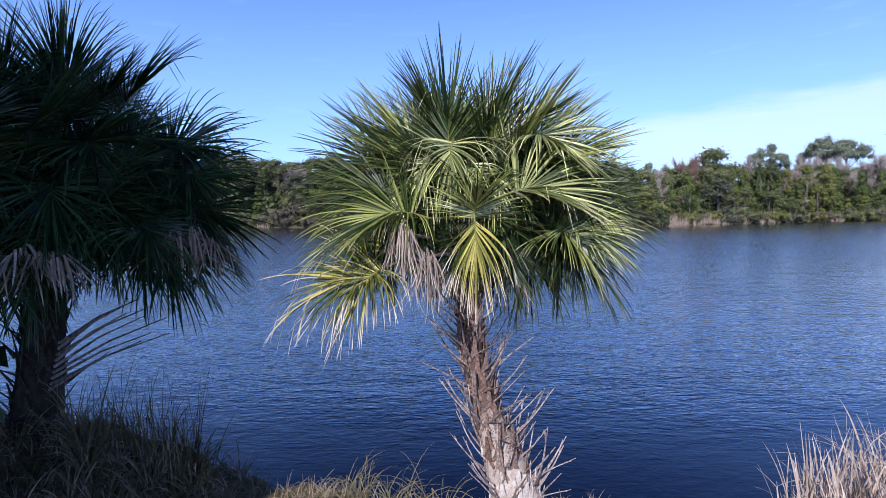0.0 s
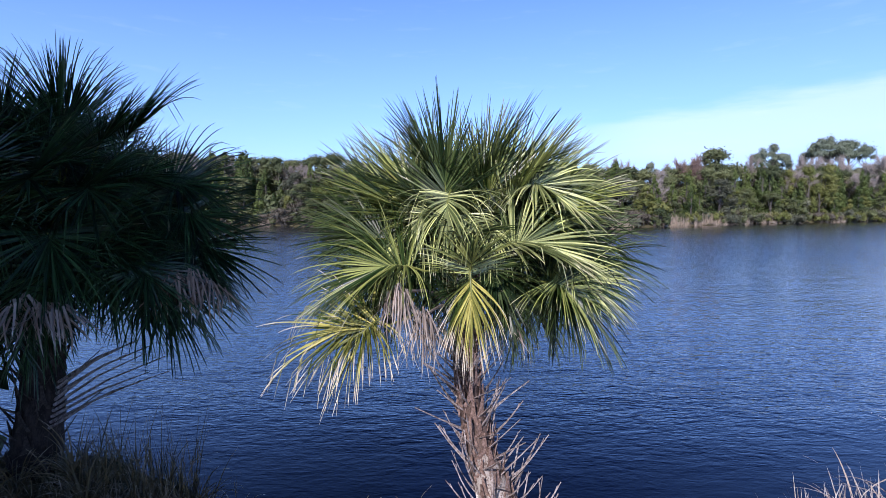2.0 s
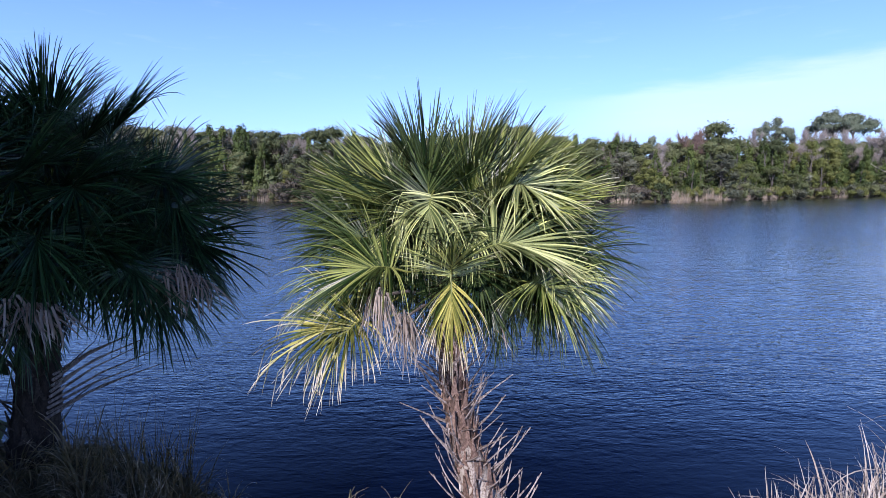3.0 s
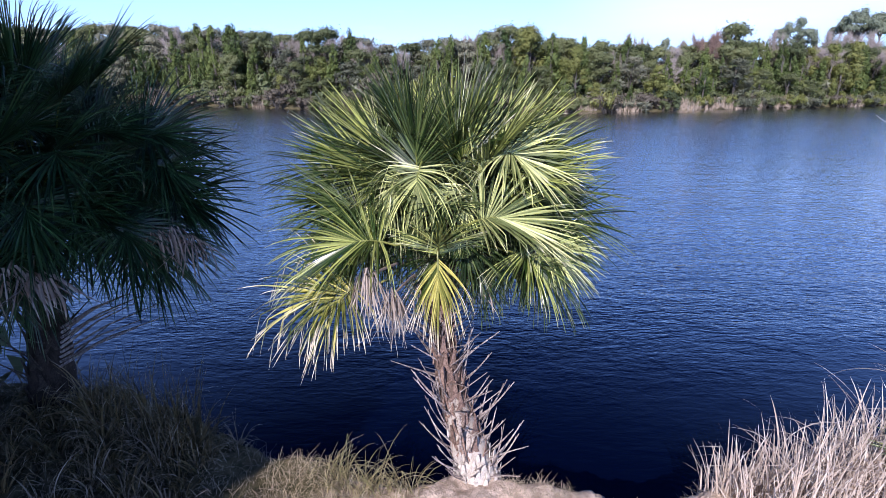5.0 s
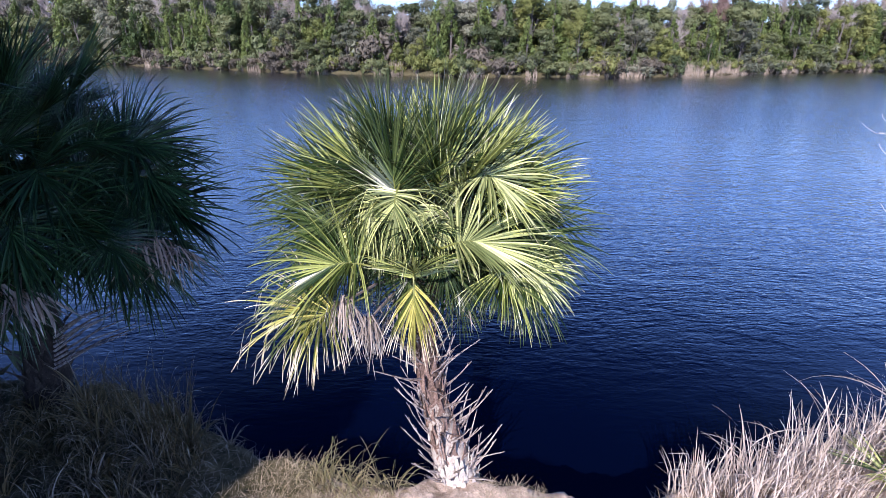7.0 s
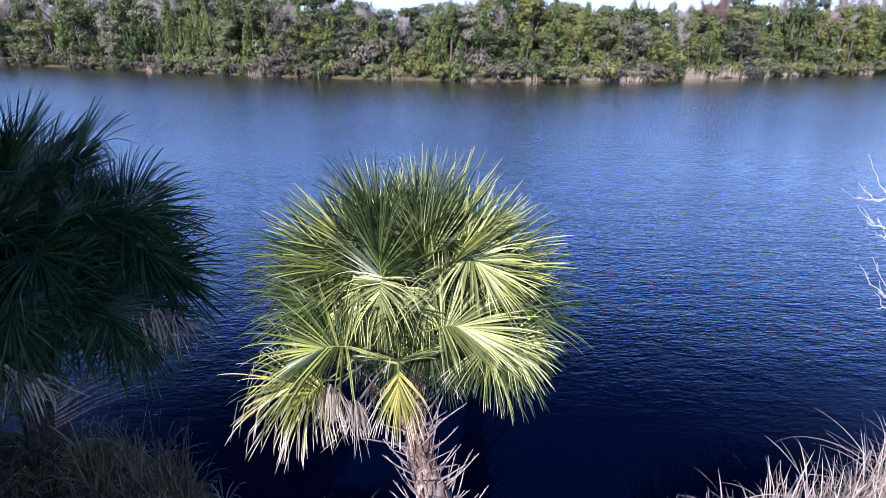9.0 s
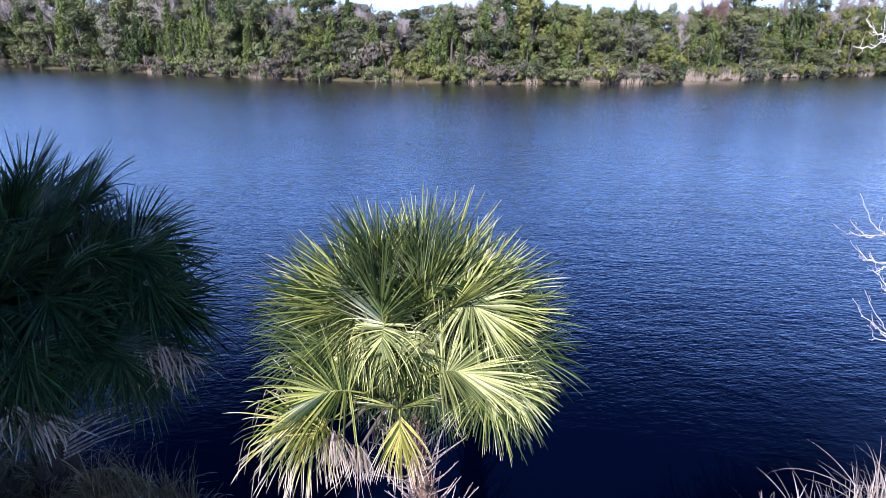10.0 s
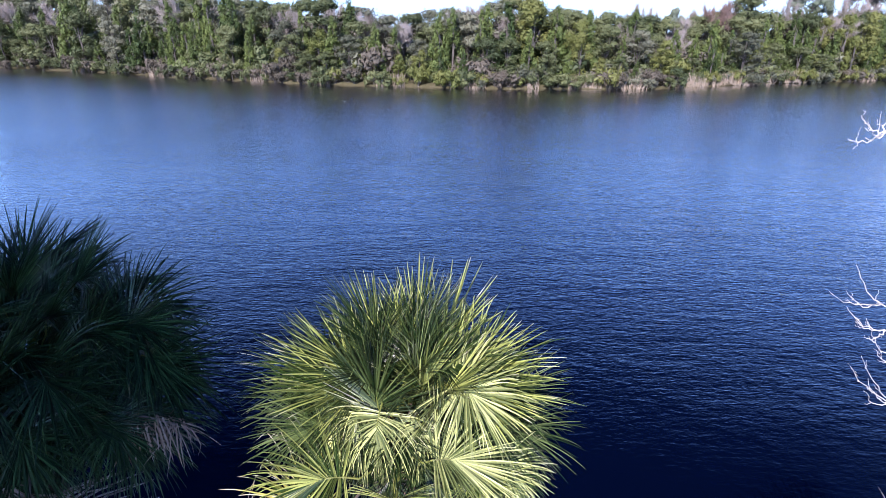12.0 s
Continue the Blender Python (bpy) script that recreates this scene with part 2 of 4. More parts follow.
def soil_material():
    """Pale sand on the worn lip, dull grass litter over the rest of the land."""
    m, t, b, out = material("bank_soil")
    add, mth, smo = nodes_of(t)
    tc = t.nodes.new("ShaderNodeTexCoord")
    s = t.nodes.new("ShaderNodeSeparateXYZ")
    t.links.new(tc.outputs["Object"], s.inputs[0])
    big = add("ShaderNodeTexNoise", Scale=0.9, Detail=5.0, Roughness=0.6)
    mid = add("ShaderNodeTexNoise", Scale=7.0, Detail=6.0, Roughness=0.65)
    fine = add("ShaderNodeTexNoise", Scale=60.0, Detail=3.0, Roughness=0.6)
    for n in (big, mid, fine):
        t.links.new(tc.outputs["Object"], n.inputs["Vector"])
    sand = mix_colour(t, smo(mid.outputs["Fac"], 0.35, 0.68), (0.36, 0.275, 0.21), (0.80, 0.65, 0.54))
    sand = mix_colour(t, smo(fine.outputs["Fac"], 0.45, 0.75, 0.0, 0.6), sand, (0.22, 0.17, 0.13))
    litter = mix_colour(t, smo(mid.outputs["Fac"], 0.35, 0.65), (0.055, 0.055, 0.025), (0.15, 0.125, 0.07))
    where = mth("ADD", mth("SUBTRACT", s.outputs[0], -1.0), mth("MULTIPLY", mth("SUBTRACT", big.outputs["Fac"], 0.5), 2.5))
    on_x = smo(where, 0.0, 0.9)
    inland = mth("ADD", s.outputs[1], mth("MULTIPLY", mth("SUBTRACT", mid.outputs["Fac"], 0.5), 2.0))
    on_y = mth("MULTIPLY", smo(inland, 1.0, 2.6), smo(s.outputs[1], 8.0, 12.0, 1.0, 0.0))
    shore_sand = smo(s.outputs[1], 70.0, 71.0)
    low = mth("MULTIPLY", smo(s.outputs[2], 0.1, 0.22, 1.0, 0.0), smo(big.outputs["Fac"], 0.64, 0.72))
    f = mth("MAXIMUM", mth("MULTIPLY", on_x, on_y), mth("MULTIPLY", shore_sand, low))
    t.links.new(mix_colour(t, f, litter, sand), b.inputs["Base Color"])
    b.inputs["Roughness"].default_value = 0.95
    b.inputs["Specular IOR Level"].default_value = 0.2
    bp = add("ShaderNodeBump", Strength=1.0, Distance=0.05)
    t.links.new(mth("ADD", mid.outputs["Fac"], mth("MULTIPLY", fine.outputs["Fac"], 0.4)), bp.inputs["Height"])
    t.links.new(bp.outputs[0], b.inputs["Normal"])
    return m


M_TUFT = leaf_material("tuft_grass", (0.168, 0.163, 0.065), (0.476, 0.362, 0.221), (0.5, 0.43, 0.3), 0.7, 0.55, 0.15)
M_SEDGE = leaf_material("sedge", (0.055, 0.052, 0.015), (0.28, 0.195, 0.088), (0.52, 0.45, 0.33), 0.7, 0.5, 0.15)
M_SOIL = soil_material()


def water_material():
    m, t, b, out = material("lake_water")
    add, mth, smo = nodes_of(t)
    tc = t.nodes.new("ShaderNodeTexCoord")
    hs = []
    for scale, rot, sx, sy, det, amp in ((1.0, 8, 1.6, 4.2, 3.0, 0.8), (1.0, -14, 4.6, 11.0, 2.0, 0.48), (1.0, 20, 0.25, 0.7, 2.0, 1.2)):
        mp = add("ShaderNodeMapping")
        mp.inputs["Rotation"].default_value = (0, 0, radians(rot))
        mp.inputs["Scale"].default_value = (sx, sy, 1)
        t.links.new(tc.outputs["Object"], mp.inputs[0])
        n = add("ShaderNodeTexNoise", Scale=scale, Detail=det, Roughness=0.5, Distortion=0.4)
        t.links.new(mp.outputs[0], n.inputs["Vector"])
        hs.append(mth("MULTIPLY", n.outputs["Fac"], amp))
    calm = add("ShaderNodeTexNoise", Scale=0.05, Detail=2.0)
    t.links.new(tc.outputs["Object"], calm.inputs["Vector"])
    h = mth("ADD", mth("ADD", hs[0], hs[1]), hs[2])
    h = mth("MULTIPLY", h, smo(calm.outputs["Fac"], 0.3, 0.7, 0.75, 1.1))
    # the high bank shelters the water at its foot from the wind: nearly smooth there
    place = t.nodes.new("ShaderNodeSeparateXYZ")
    t.links.new(tc.outputs["Object"], place.inputs[0])
    gust = add("ShaderNodeTexNoise", Scale=0.55, Detail=3.0)
    t.links.new(tc.outputs["Object"], gust.inputs["Vector"])
    off = mth("ADD", place.outputs[1], mth("MULTIPLY", mth("SUBTRACT", gust.outputs["Fac"], 0.5), 2.2))
    lee = smo(off, 6.6, 11.5, 0.12, 1.0)
    # and so does the far wood, in a belt along its shore
    belt = mth("SUBTRACT", place.outputs[1], mth("MULTIPLY", mth("ABSOLUTE", mth("SUBTRACT", place.outputs[0], 12.0)), 0.38))
    far_out = smo(belt, 66.0, 82.0, 1.0, 0.35)
    open_water = smo(place.outputs[1], 16.0, 40.0, 1.0, 1.2)
    h = mth("MULTIPLY", h, mth("MULTIPLY", mth("MULTIPLY", lee, open_water), far_out))
    bp = add("ShaderNodeBump", Strength=1.0, Distance=0.036)
    t.links.new(h, bp.inputs["Height"])
    t.links.new(bp.outputs[0], b.inputs["Normal"])
    b.inputs["Base Color"].default_value = (0.0005, 0.0018, 0.0095, 1)
    # ripples too fine to model one by one, out in the wind
    gloss = mth("MULTIPLY", smo(place.outputs[1], 14.0, 42.0, 0.04, 0.19), smo(belt, 67.0, 83.0, 1.0, 0.45))
    t.links.new(gloss, b.inputs["Roughness"])
    t.links.new(gloss, b.inputs["Coat Roughness"])
    b.inputs["Coat Weight"].default_value = 1.0
    b.inputs["Coat IOR"].default_value = 1.333
    t.links.new(bp.outputs[0], b.inputs["Coat Normal"])
    b.inputs["IOR"].default_value = 1.333
    return m


M_WATER = water_material()


# ---------------------------------------------------------------- mesh helpers
def mesh_object(name, verts, faces, mat, parent=None, label="", uvs=None, smooth=False):
    me = bpy.data.meshes.new(name)
    me.from_pydata(verts, [], faces)
    if uvs is not None:
        layer = me.uv_layers.new(name="UVMap")
        idx = np.empty(len(me.loops), dtype=np.int32)
        me.loops.foreach_get("vertex_index", idx)
        layer.data.foreach_set("uv", np.asarray(uvs, dtype=np.float32)[idx].ravel())
    if smooth:
        me.polygons.foreach_set("use_smooth", np.ones(len(me.polygons), dtype=bool))
    me.materials.append(mat)
    me.update()
    ob = new(name, me)
    if parent is not None:
        ob.parent = parent
    if label:
        ob["label"] = label
    return ob


def tube(points, radii, sides=8, jitter=0.0, rng=random, cap=True):
    """Vertices and faces of a tube along points."""
    pts = [Vector(p) for p in points]
    verts, faces = [], []
    up = Vector((0.31, 0.17, 0.93))
    for i, p in enumerate(pts):
        d = (pts[min(i + 1, len(pts) - 1)] - pts[max(i - 1, 0)]).normalized()
        a = d.cross(up)
        if a.length < 1e-3:
            a = d.cross(Vector((1, 0, 0)))
        a.normalize()
        b = d.cross(a)
        for k in range(sides):
            w = 2 * math.pi * k / sides
            r = radii[i] * (1 + (rng.uniform(-jitter, jitter) if jitter else 0))
            verts.append(p + a * (r * math.cos(w)) + b * (r * math.sin(w)))
    for i in range(len(pts) - 1):
        for k in range(sides):
            a, b = i * sides + k, i * sides + (k + 1) % sides
            faces.append((a, b, b + sides, a + sides))
    if cap:
        faces.append(tuple(range(sides - 1, -1, -1)))
        n = (len(pts) - 1) * sides
        faces.append(tuple(range(n, n + sides)))
    return verts, faces


def join(shapes):
    verts, faces = [], []
    for v, f in shapes:
        n = len(verts)
        verts += v
        faces += [tuple(i + n for i in face) for face in f]
    return verts, faces


def blades(base, height, lean_az, lean, bend, width, steps=6, kink=None, blunt=2.2):
    """Curved grass blades, all arrays of one length. Returns verts, faces, uvs."""
    n = len(height)
    base = np.asarray(base, float)
    s = np.linspace(0, 1, steps + 1)
    ang = lean[:, None] + bend[:, None] * s[None, :] ** 1.6
    if kink is not None:
        ang = ang + np.where(s[None, :] > kink[:, :1], kink[:, 1:2], 0.0)
    ds = height[:, None] / steps
    horiz = np.cumsum(np.sin(ang) * ds, axis=1) - (np.sin(ang) * ds)[:, :1]
    vert = np.cumsum(np.cos(ang) * ds, axis=1) - (np.cos(ang) * ds)[:, :1]
    hx, hy = np.cos(lean_az), np.sin(lean_az)
    centre = np.stack([base[:, 0, None] + hx[:, None] * horiz, base[:, 1, None] + hy[:, None] * horiz,
                       base[:, 2, None] + vert], axis=2)
    tw = np.random.uniform(-1.2, 1.2, n)
    sx, sy = np.cos(lean_az + np.pi / 2 + tw), np.sin(lean_az + np.pi / 2 + tw)
    w = width[:, None] * (1 - s[None, :] ** blunt) * 0.5 + 0.0004
    side = np.stack([sx[:, None] * w, sy[:, None] * w, np.zeros_like(w)], axis=2)
    verts = np.stack([centre - side, centre + side], axis=2).reshape(-1, 3)
    uv = np.zeros((n, steps + 1, 2, 2))
    uv[..., 1] = s[None, :, None]
    uv[:, :, 1, 0] = 1
    k = (steps + 1) * 2
    j = np.arange(steps) * 2
    quad = np.stack([j, j + 1, j + 3, j + 2], axis=1)
    faces = (np.arange(n)[:, None, None] * k + quad[None]).reshape(-1, 4)
    return verts, faces, uv.reshape(-1, 2)


def spline(x, xs, ys):
    """Smooth value through a few plan points."""
    i = np.clip(np.searchsorted(xs, x) - 1, 0, len(xs) - 2)
    xs, ys = np.asarray(xs, float), np.asarray(ys, float)
    u = np.clip((x - xs[i]) / (xs[i + 1] - xs[i]), 0, 1)
    u = u * u * (3 - 2 * u)
    return ys[i] * (1 - u) + ys[i + 1] * u


# ---------------------------------------------------------------- ground and lake
LIP_X = [-60, -9, -4.7, -3.4, -2.3, -1.5, -0.5, 0.1, 0.65, 1.1, 1.8, 2.7, 3.4, 5.5, 9, 60]
LIP_Y = [12, 6.6, 5.9, 5.6, 5.0, 4.7, 4.42, 4.26, 4.60, 4.42, 4.30, 4.1, 4.35, 4.75, 6.2, 14]
SHORE_X = [-420, -113, -73, -50, -24.5, -9.7, 6.6, 32, 46, 59, 73, 110, 420]
SHORE_Y = [270, 132, 115.5, 102, 91, 87.5, 84, 84.5, 90, 95, 99, 112, 190]


def lip(x):
    return spline(np.asarray(x, float), LIP_X, LIP_Y)


def shore(x):
    return np.interp(x, SHORE_X, SHORE_Y)


def bumps(x, y):
    return (0.05 * np.sin(x * 2.1 + 0.7) * np.cos(y * 1.7) + 0.03 * np.sin(x * 5.3 + y * 3.1)
            + 0.018 * np.sin(x * 11.7 - y * 9.2) + 0.010 * np.sin(x * 23 + y * 19.0))


def ground_height(x, y):
    x, y = np.asarray(x, float), np.asarray(y, float)
    edge = lip(x) + 0.035 * np.sin(x * 4.3) + 0.015 * np.sin(x * 13 + 1)
    d = y - edge
    top = 1.12 + 0.16 * np.clip((-x - 1.0) / 3, 0, 1) + bumps(x, y) - 0.06 * np.clip(d + 0.7, 0, 0.7)
    u = np.clip((d + 0.02) / 0.55, 0, 1)
    near = top * (1 - u * u * (3 - 2 * u)) - 1.2 * u
    near = np.where(d > 0.53, -1.2 - np.clip(d - 0.5, 0, 6) * 0.25, near)
    f = y - shore(x) - 0.4 * np.sin(x * 0.5) - 0.2 * np.sin(x * 1.7)
    far = np.clip(f * 0.5, -1.5, 0.45) + np.clip(f - 1, 0, 30) * 0.02
    return np.where(y < 30, near, np.maximum(far, -2.7))


def grid_axis(lo, hi, dense_lo, dense_hi, step, growth=1.22):
    out = list(np.arange(dense_lo, dense_hi, step))
    s, v = step, dense_lo
    while v > lo:
        s *= growth
        v -= s
        out.insert(0, v)
    s, v = step, out[-1]
    while v < hi:
        s *= growth
        v += s
        out.append(v)
    return np.array(out)


gx = grid_axis(-2500, 2500, -7.5, 8.5, 0.07)
gy = np.concatenate([grid_axis(-2500, 9, 1.5, 6.9, 0.06, 1.25), np.linspace(12, 78, 12), np.linspace(80, 140, 61),
                     [150, 170, 200, 240, 300, 400, 600, 900, 1400, 2500]])
gy = np.unique(gy[(gy < 9.5) | (gy >= 12)])
GX, GY = np.meshgrid(gx, gy)
GZ = ground_height(GX, GY)
nx, ny = len(gx), len(gy)
ii = (np.arange(ny - 1)[:, None] * nx + np.arange(nx - 1)[None, :]).ravel()
ground = mesh_object("ground", np.stack([GX, GY, GZ], 2).reshape(-1, 3).tolist(),
                     np.stack([ii, ii + 1, ii + 1 + nx, ii + nx], 1).tolist(), M_SOIL, smooth=True)
tagged(ground, "pale sandy bank with dry litter round the lake", "ground", kind="structure")

wv = [(-2500, 2, 0), (2500, 2, 0), (2500, 400, 0), (-2500, 400, 0)]
water = mesh_object("water", wv, [(0, 1, 2, 3)], M_WATER)
tagged(water, "deep blue rippled lake water", "water", kind="structure")


# ---------------------------------------------------------------- cabbage palms
def frond(parent, root, hub, rng, mat, heading, pitch, radius=0.92, arch=60, back=140, wing=0.5, flop=0.3, count=64, fuse=0.36, limp=0.10, tone=0.0, twist=0.0):
    """One fan leaf. heading: degrees from the open water's opposite side (-y) towards +x; pitch: rise of the rib where the stalk ends; arch: how far the
    rib bends down from there; back: how far round the hindmost blades point; wing: how steeply the two halves fold up; flop: sag of the free blades; twist: turn of the
    blade about its rib."""
    root, hub = Vector(root), Vector(hub)
    az = radians(heading)
    h, side, z = Vector((math.sin(az), -math.cos(az), 0)), Vector((math.cos(az), math.sin(az), 0)), Vector((0, 0, 1))
    rib = 0.36 * radius
    line, n_line = [(hub.copy(), radians(pitch))], 10
    for i in range(n_line):
        e = radians(pitch - arch * (i + 0.5) / n_line)
        line.append((line[-1][0] + (h * math.cos(e) + z * math.sin(e)) * (rib / n_line), radians(pitch - arch * (i + 1) / n_line)))
    verts, faces, uvs = [], [], []
    steps = 9
    count = int(count * (1.45 if mat is M_FROND_DEEP_SHADE else 1.25))
    step_a = radians(2 * back) / count
    slim = 0.82 if mat is M_FROND_OLD else 1.0
    tone += rng.gauss(0, 0.10)
    clump, ph = rng.uniform(3.2, 6.5), [rng.uniform(0, 6.283) for _ in range(4)]
    for k in range(count):
        u = (k + 0.5 + 0.8 * math.sin(k * 6.283 / clump + ph[0])) / count * 2 - 1
        sign, q = (1 if u > 0 else -1), min(1.0, abs(u))
        x = (1 - q) ** 0.9 * n_line
        i = min(int(x), n_line - 1)
        p = line[i][0].lerp(line[i + 1][0], x - i)
        e = line[i][1] + (line[i + 1][1] - line[i][1]) * (x - i)
        along, up = h * math.cos(e) + z * math.sin(e), z * math.cos(e) - h * math.sin(e)
        th = radians(back) * q
        w_a = wing * (0.35 + 0.65 * q) + 0.10 * math.sin(7 * u + ph[1]) + 0.07 * math.sin(19 * u + ph[2])
        wide, up = side * math.cos(radians(twist)) + up * math.sin(radians(twist)), up * math.cos(radians(twist)) - side * math.sin(radians(twist))
        across = wide * (sign * math.cos(w_a)) + up * math.sin(w_a)
        flat = up * math.cos(w_a) - wide * (sign * math.sin(w_a))
        d = along * math.cos(th) + across * math.sin(th)
        j = 0.05 + 0.05 * flop
        d = (d + Vector((rng.uniform(-j, j), rng.uniform(-j, j), rng.uniform(-j, j)))).normalized()
        tang = d.cross(flat).normalized()
        length = radius * (1.0 - 0.16 * q) * rng.uniform(0.80, 1.08) * (0.62 if rng.random() < 0.06 else 1.0)
        g = flop * rng.uniform(0.35, 1.5) * (1 + 0.4 * math.sin(6 * u + ph[3]))
        bend_at = rng.uniform(0.4, 0.85) if rng.random() < limp * (0.4 + flop) else 2.0
        roll = rng.gauss(0, 0.5)
        shade = min(0.98, max(0.02, 0.36 + tone + 0.14 * math.sin(5 * u + ph[1]) + rng.gauss(0, 0.44)))
        n0 = len(verts)
        hw_join = 0.5 * step_a * fuse * length + 0.5 * rib / count
        for i in range(steps + 1):
            r = i / steps
            dd = d
            if i:
                free = max(0.0, r - fuse * 0.8)
                dd = (d + Vector((0, 0, -1)) * (g * free * (0.7 + 3.2 * free))).normalized()
                if r > bend_at:
                    dd = (dd + Vector((0, 0, -1.8))).normalized()
                p = p + dd * (length / steps)
            if r <= fuse:
                w = 0.56 * step_a * r * length + 0.55 * rib / count + 0.002
            else:
                f = (r - fuse) / (1 - fuse)
                w = slim * hw_join * max(0.62, 1.0 - 1.6 * f) * (1 - f) ** 0.40 + 0.0008
            nrm = tang.cross(dd)
            nrm = nrm.normalized() if nrm.length > 1e-4 else flat
            ro = roll * max(0.0, r - fuse) * 1.6
            nrm = nrm * math.cos(ro) + dd.cross(nrm) * math.sin(ro)
            tt = dd.cross(nrm).normalized()
            keel = w * (1.2 if r > fuse else 0.85)
            sgn = 1 if nrm.dot(flat) > 0 else -1
            verts += [p - tt * w, p - nrm * (sgn * keel), p + tt * w]
            uvs += [(shade, r)] * 3
        for i in range(steps):
            o = n0 + i * 3
            faces += [(o, o + 1, o + 4, o + 3), (o + 1, o + 2, o + 5, o + 4)]
    leaf = mesh_object("frond", [tuple(v) for v in verts], faces, mat, parent, "", uvs)
    reach = (hub - root).length
    e = radians(pitch)
    before = hub - (h * math.cos(e) + z * math.sin(e)) * (0.3 * reach)
    mid = root.lerp(before, 0.55) + Vector((0, 0, 0.06 * reach))
    pts = [root, root.lerp(mid, 0.5) + Vector((0, 0, 0.01)), mid, mid.lerp(before, 0.6) + Vector((0, 0, 0.01)), before.lerp(hub, 0.5), hub, line[5][0], line[-1][0]]
    v, f = tube(pts, [0.024, 0.018, 0.014, 0.012, 0.011, 0.010, 0.007, 0.002], 6)
    mesh_object("petiole", v, f, M_PETIOLE, leaf, uvs=[(0, 0.2)] * len(v))
    return leaf


def dead_frond(parent, root, hub, rng, length=0.7, count=26, spread=0.16, mat=None, lean=(2.6, 3.05), wide=(0.006, 0.016)):
    """A withered fan: a bunch of crumpled strips hanging from a broken stalk."""
    hub, root = Vector(hub), Vector(root)
    n = count
    pick = lambda lo, hi: np.array([rng.uniform(lo, hi) for _ in range(n)])
    ang, rad = pick(0, 6.283), spread * np.sqrt(pick(0.0, 1.0))
    base = np.column_stack([hub.x + np.cos(ang) * rad, hub.y + np.sin(ang) * rad * 0.8, hub.z + 0.10 - rad * 0.6 + pick(-0.05, 0.05)])
    kink = np.column_stack([pick(0.3, 0.8), pick(-0.7, 0.5)])
    v, f, uv = blades(base, length * pick(0.45, 1.1), ang + pick(-0.5, 0.5), pick(*lean), pick(0.1, 0.5), pick(*wide), 8, kink, 4.0)
    leaf = mesh_object("dead_frond", v.tolist(), f.tolist(), mat or M_FROND_DEAD, parent, "withered grey-brown hanging fan leaf", uv)
    tv, tf = tube([root, root.lerp(hub, 0.6) + Vector((0, 0, 0.08)), hub + Vector((0, 0, 0.06)), hub], [0.022, 0.015, 0.012, 0.006], 6)
    mesh_object("petiole", tv, tf, M_FROND_DEAD, leaf, uvs=[(0, 0.2)] * len(tv))
    return leaf


def boot_mesh(rng, length, half=0.012, cleft=3.6):
    """A broken leaf base: a stiff tapering strap, cleft into two legs where it clasps the trunk, ragged at its end."""
    shapes = []
    curve = rng.uniform(-0.02, 0.07)
    twist = rng.uniform(-0.35, 0.35)
    gap = half * cleft
    for leg in (-1, 1):
        v, f = [], []
        for i in range(7):
            r = i / 6
            split = max(0.0, 1 - r / 0.38)
            cx = leg * (gap * split + half * 0.45 * (1 - r))
            w = half * (1 - 0.62 * r) * (0.75 + 0.25 * (1 - split))
            th = 0.010 * (1 - 0.5 * r)
            y = r * length * (1 + (0.05 * leg if i == 6 else 0))
            z = curve * r * r * length * 4
            c, sn = math.cos(twist * r), math.sin(twist * r)
            for dx, dz in ((-w, -th), (w, -th * 0.6), (w, th * 0.6), (-w, th)):
                px, pz = cx + dx, dz
                v.append((px * c - pz * sn, y + rng.uniform(-0.005, 0.005), z + px * sn + pz * c))
        for i in range(6):
            for k in range(4):
                p, q = i * 4 + k, i * 4 + (k + 1) % 4
                f.append((p, q, q + 4, p + 4))
        f += [(3, 2, 1, 0), (24, 25, 26, 27)]
        shapes.append((v, f))
    return join(shapes)


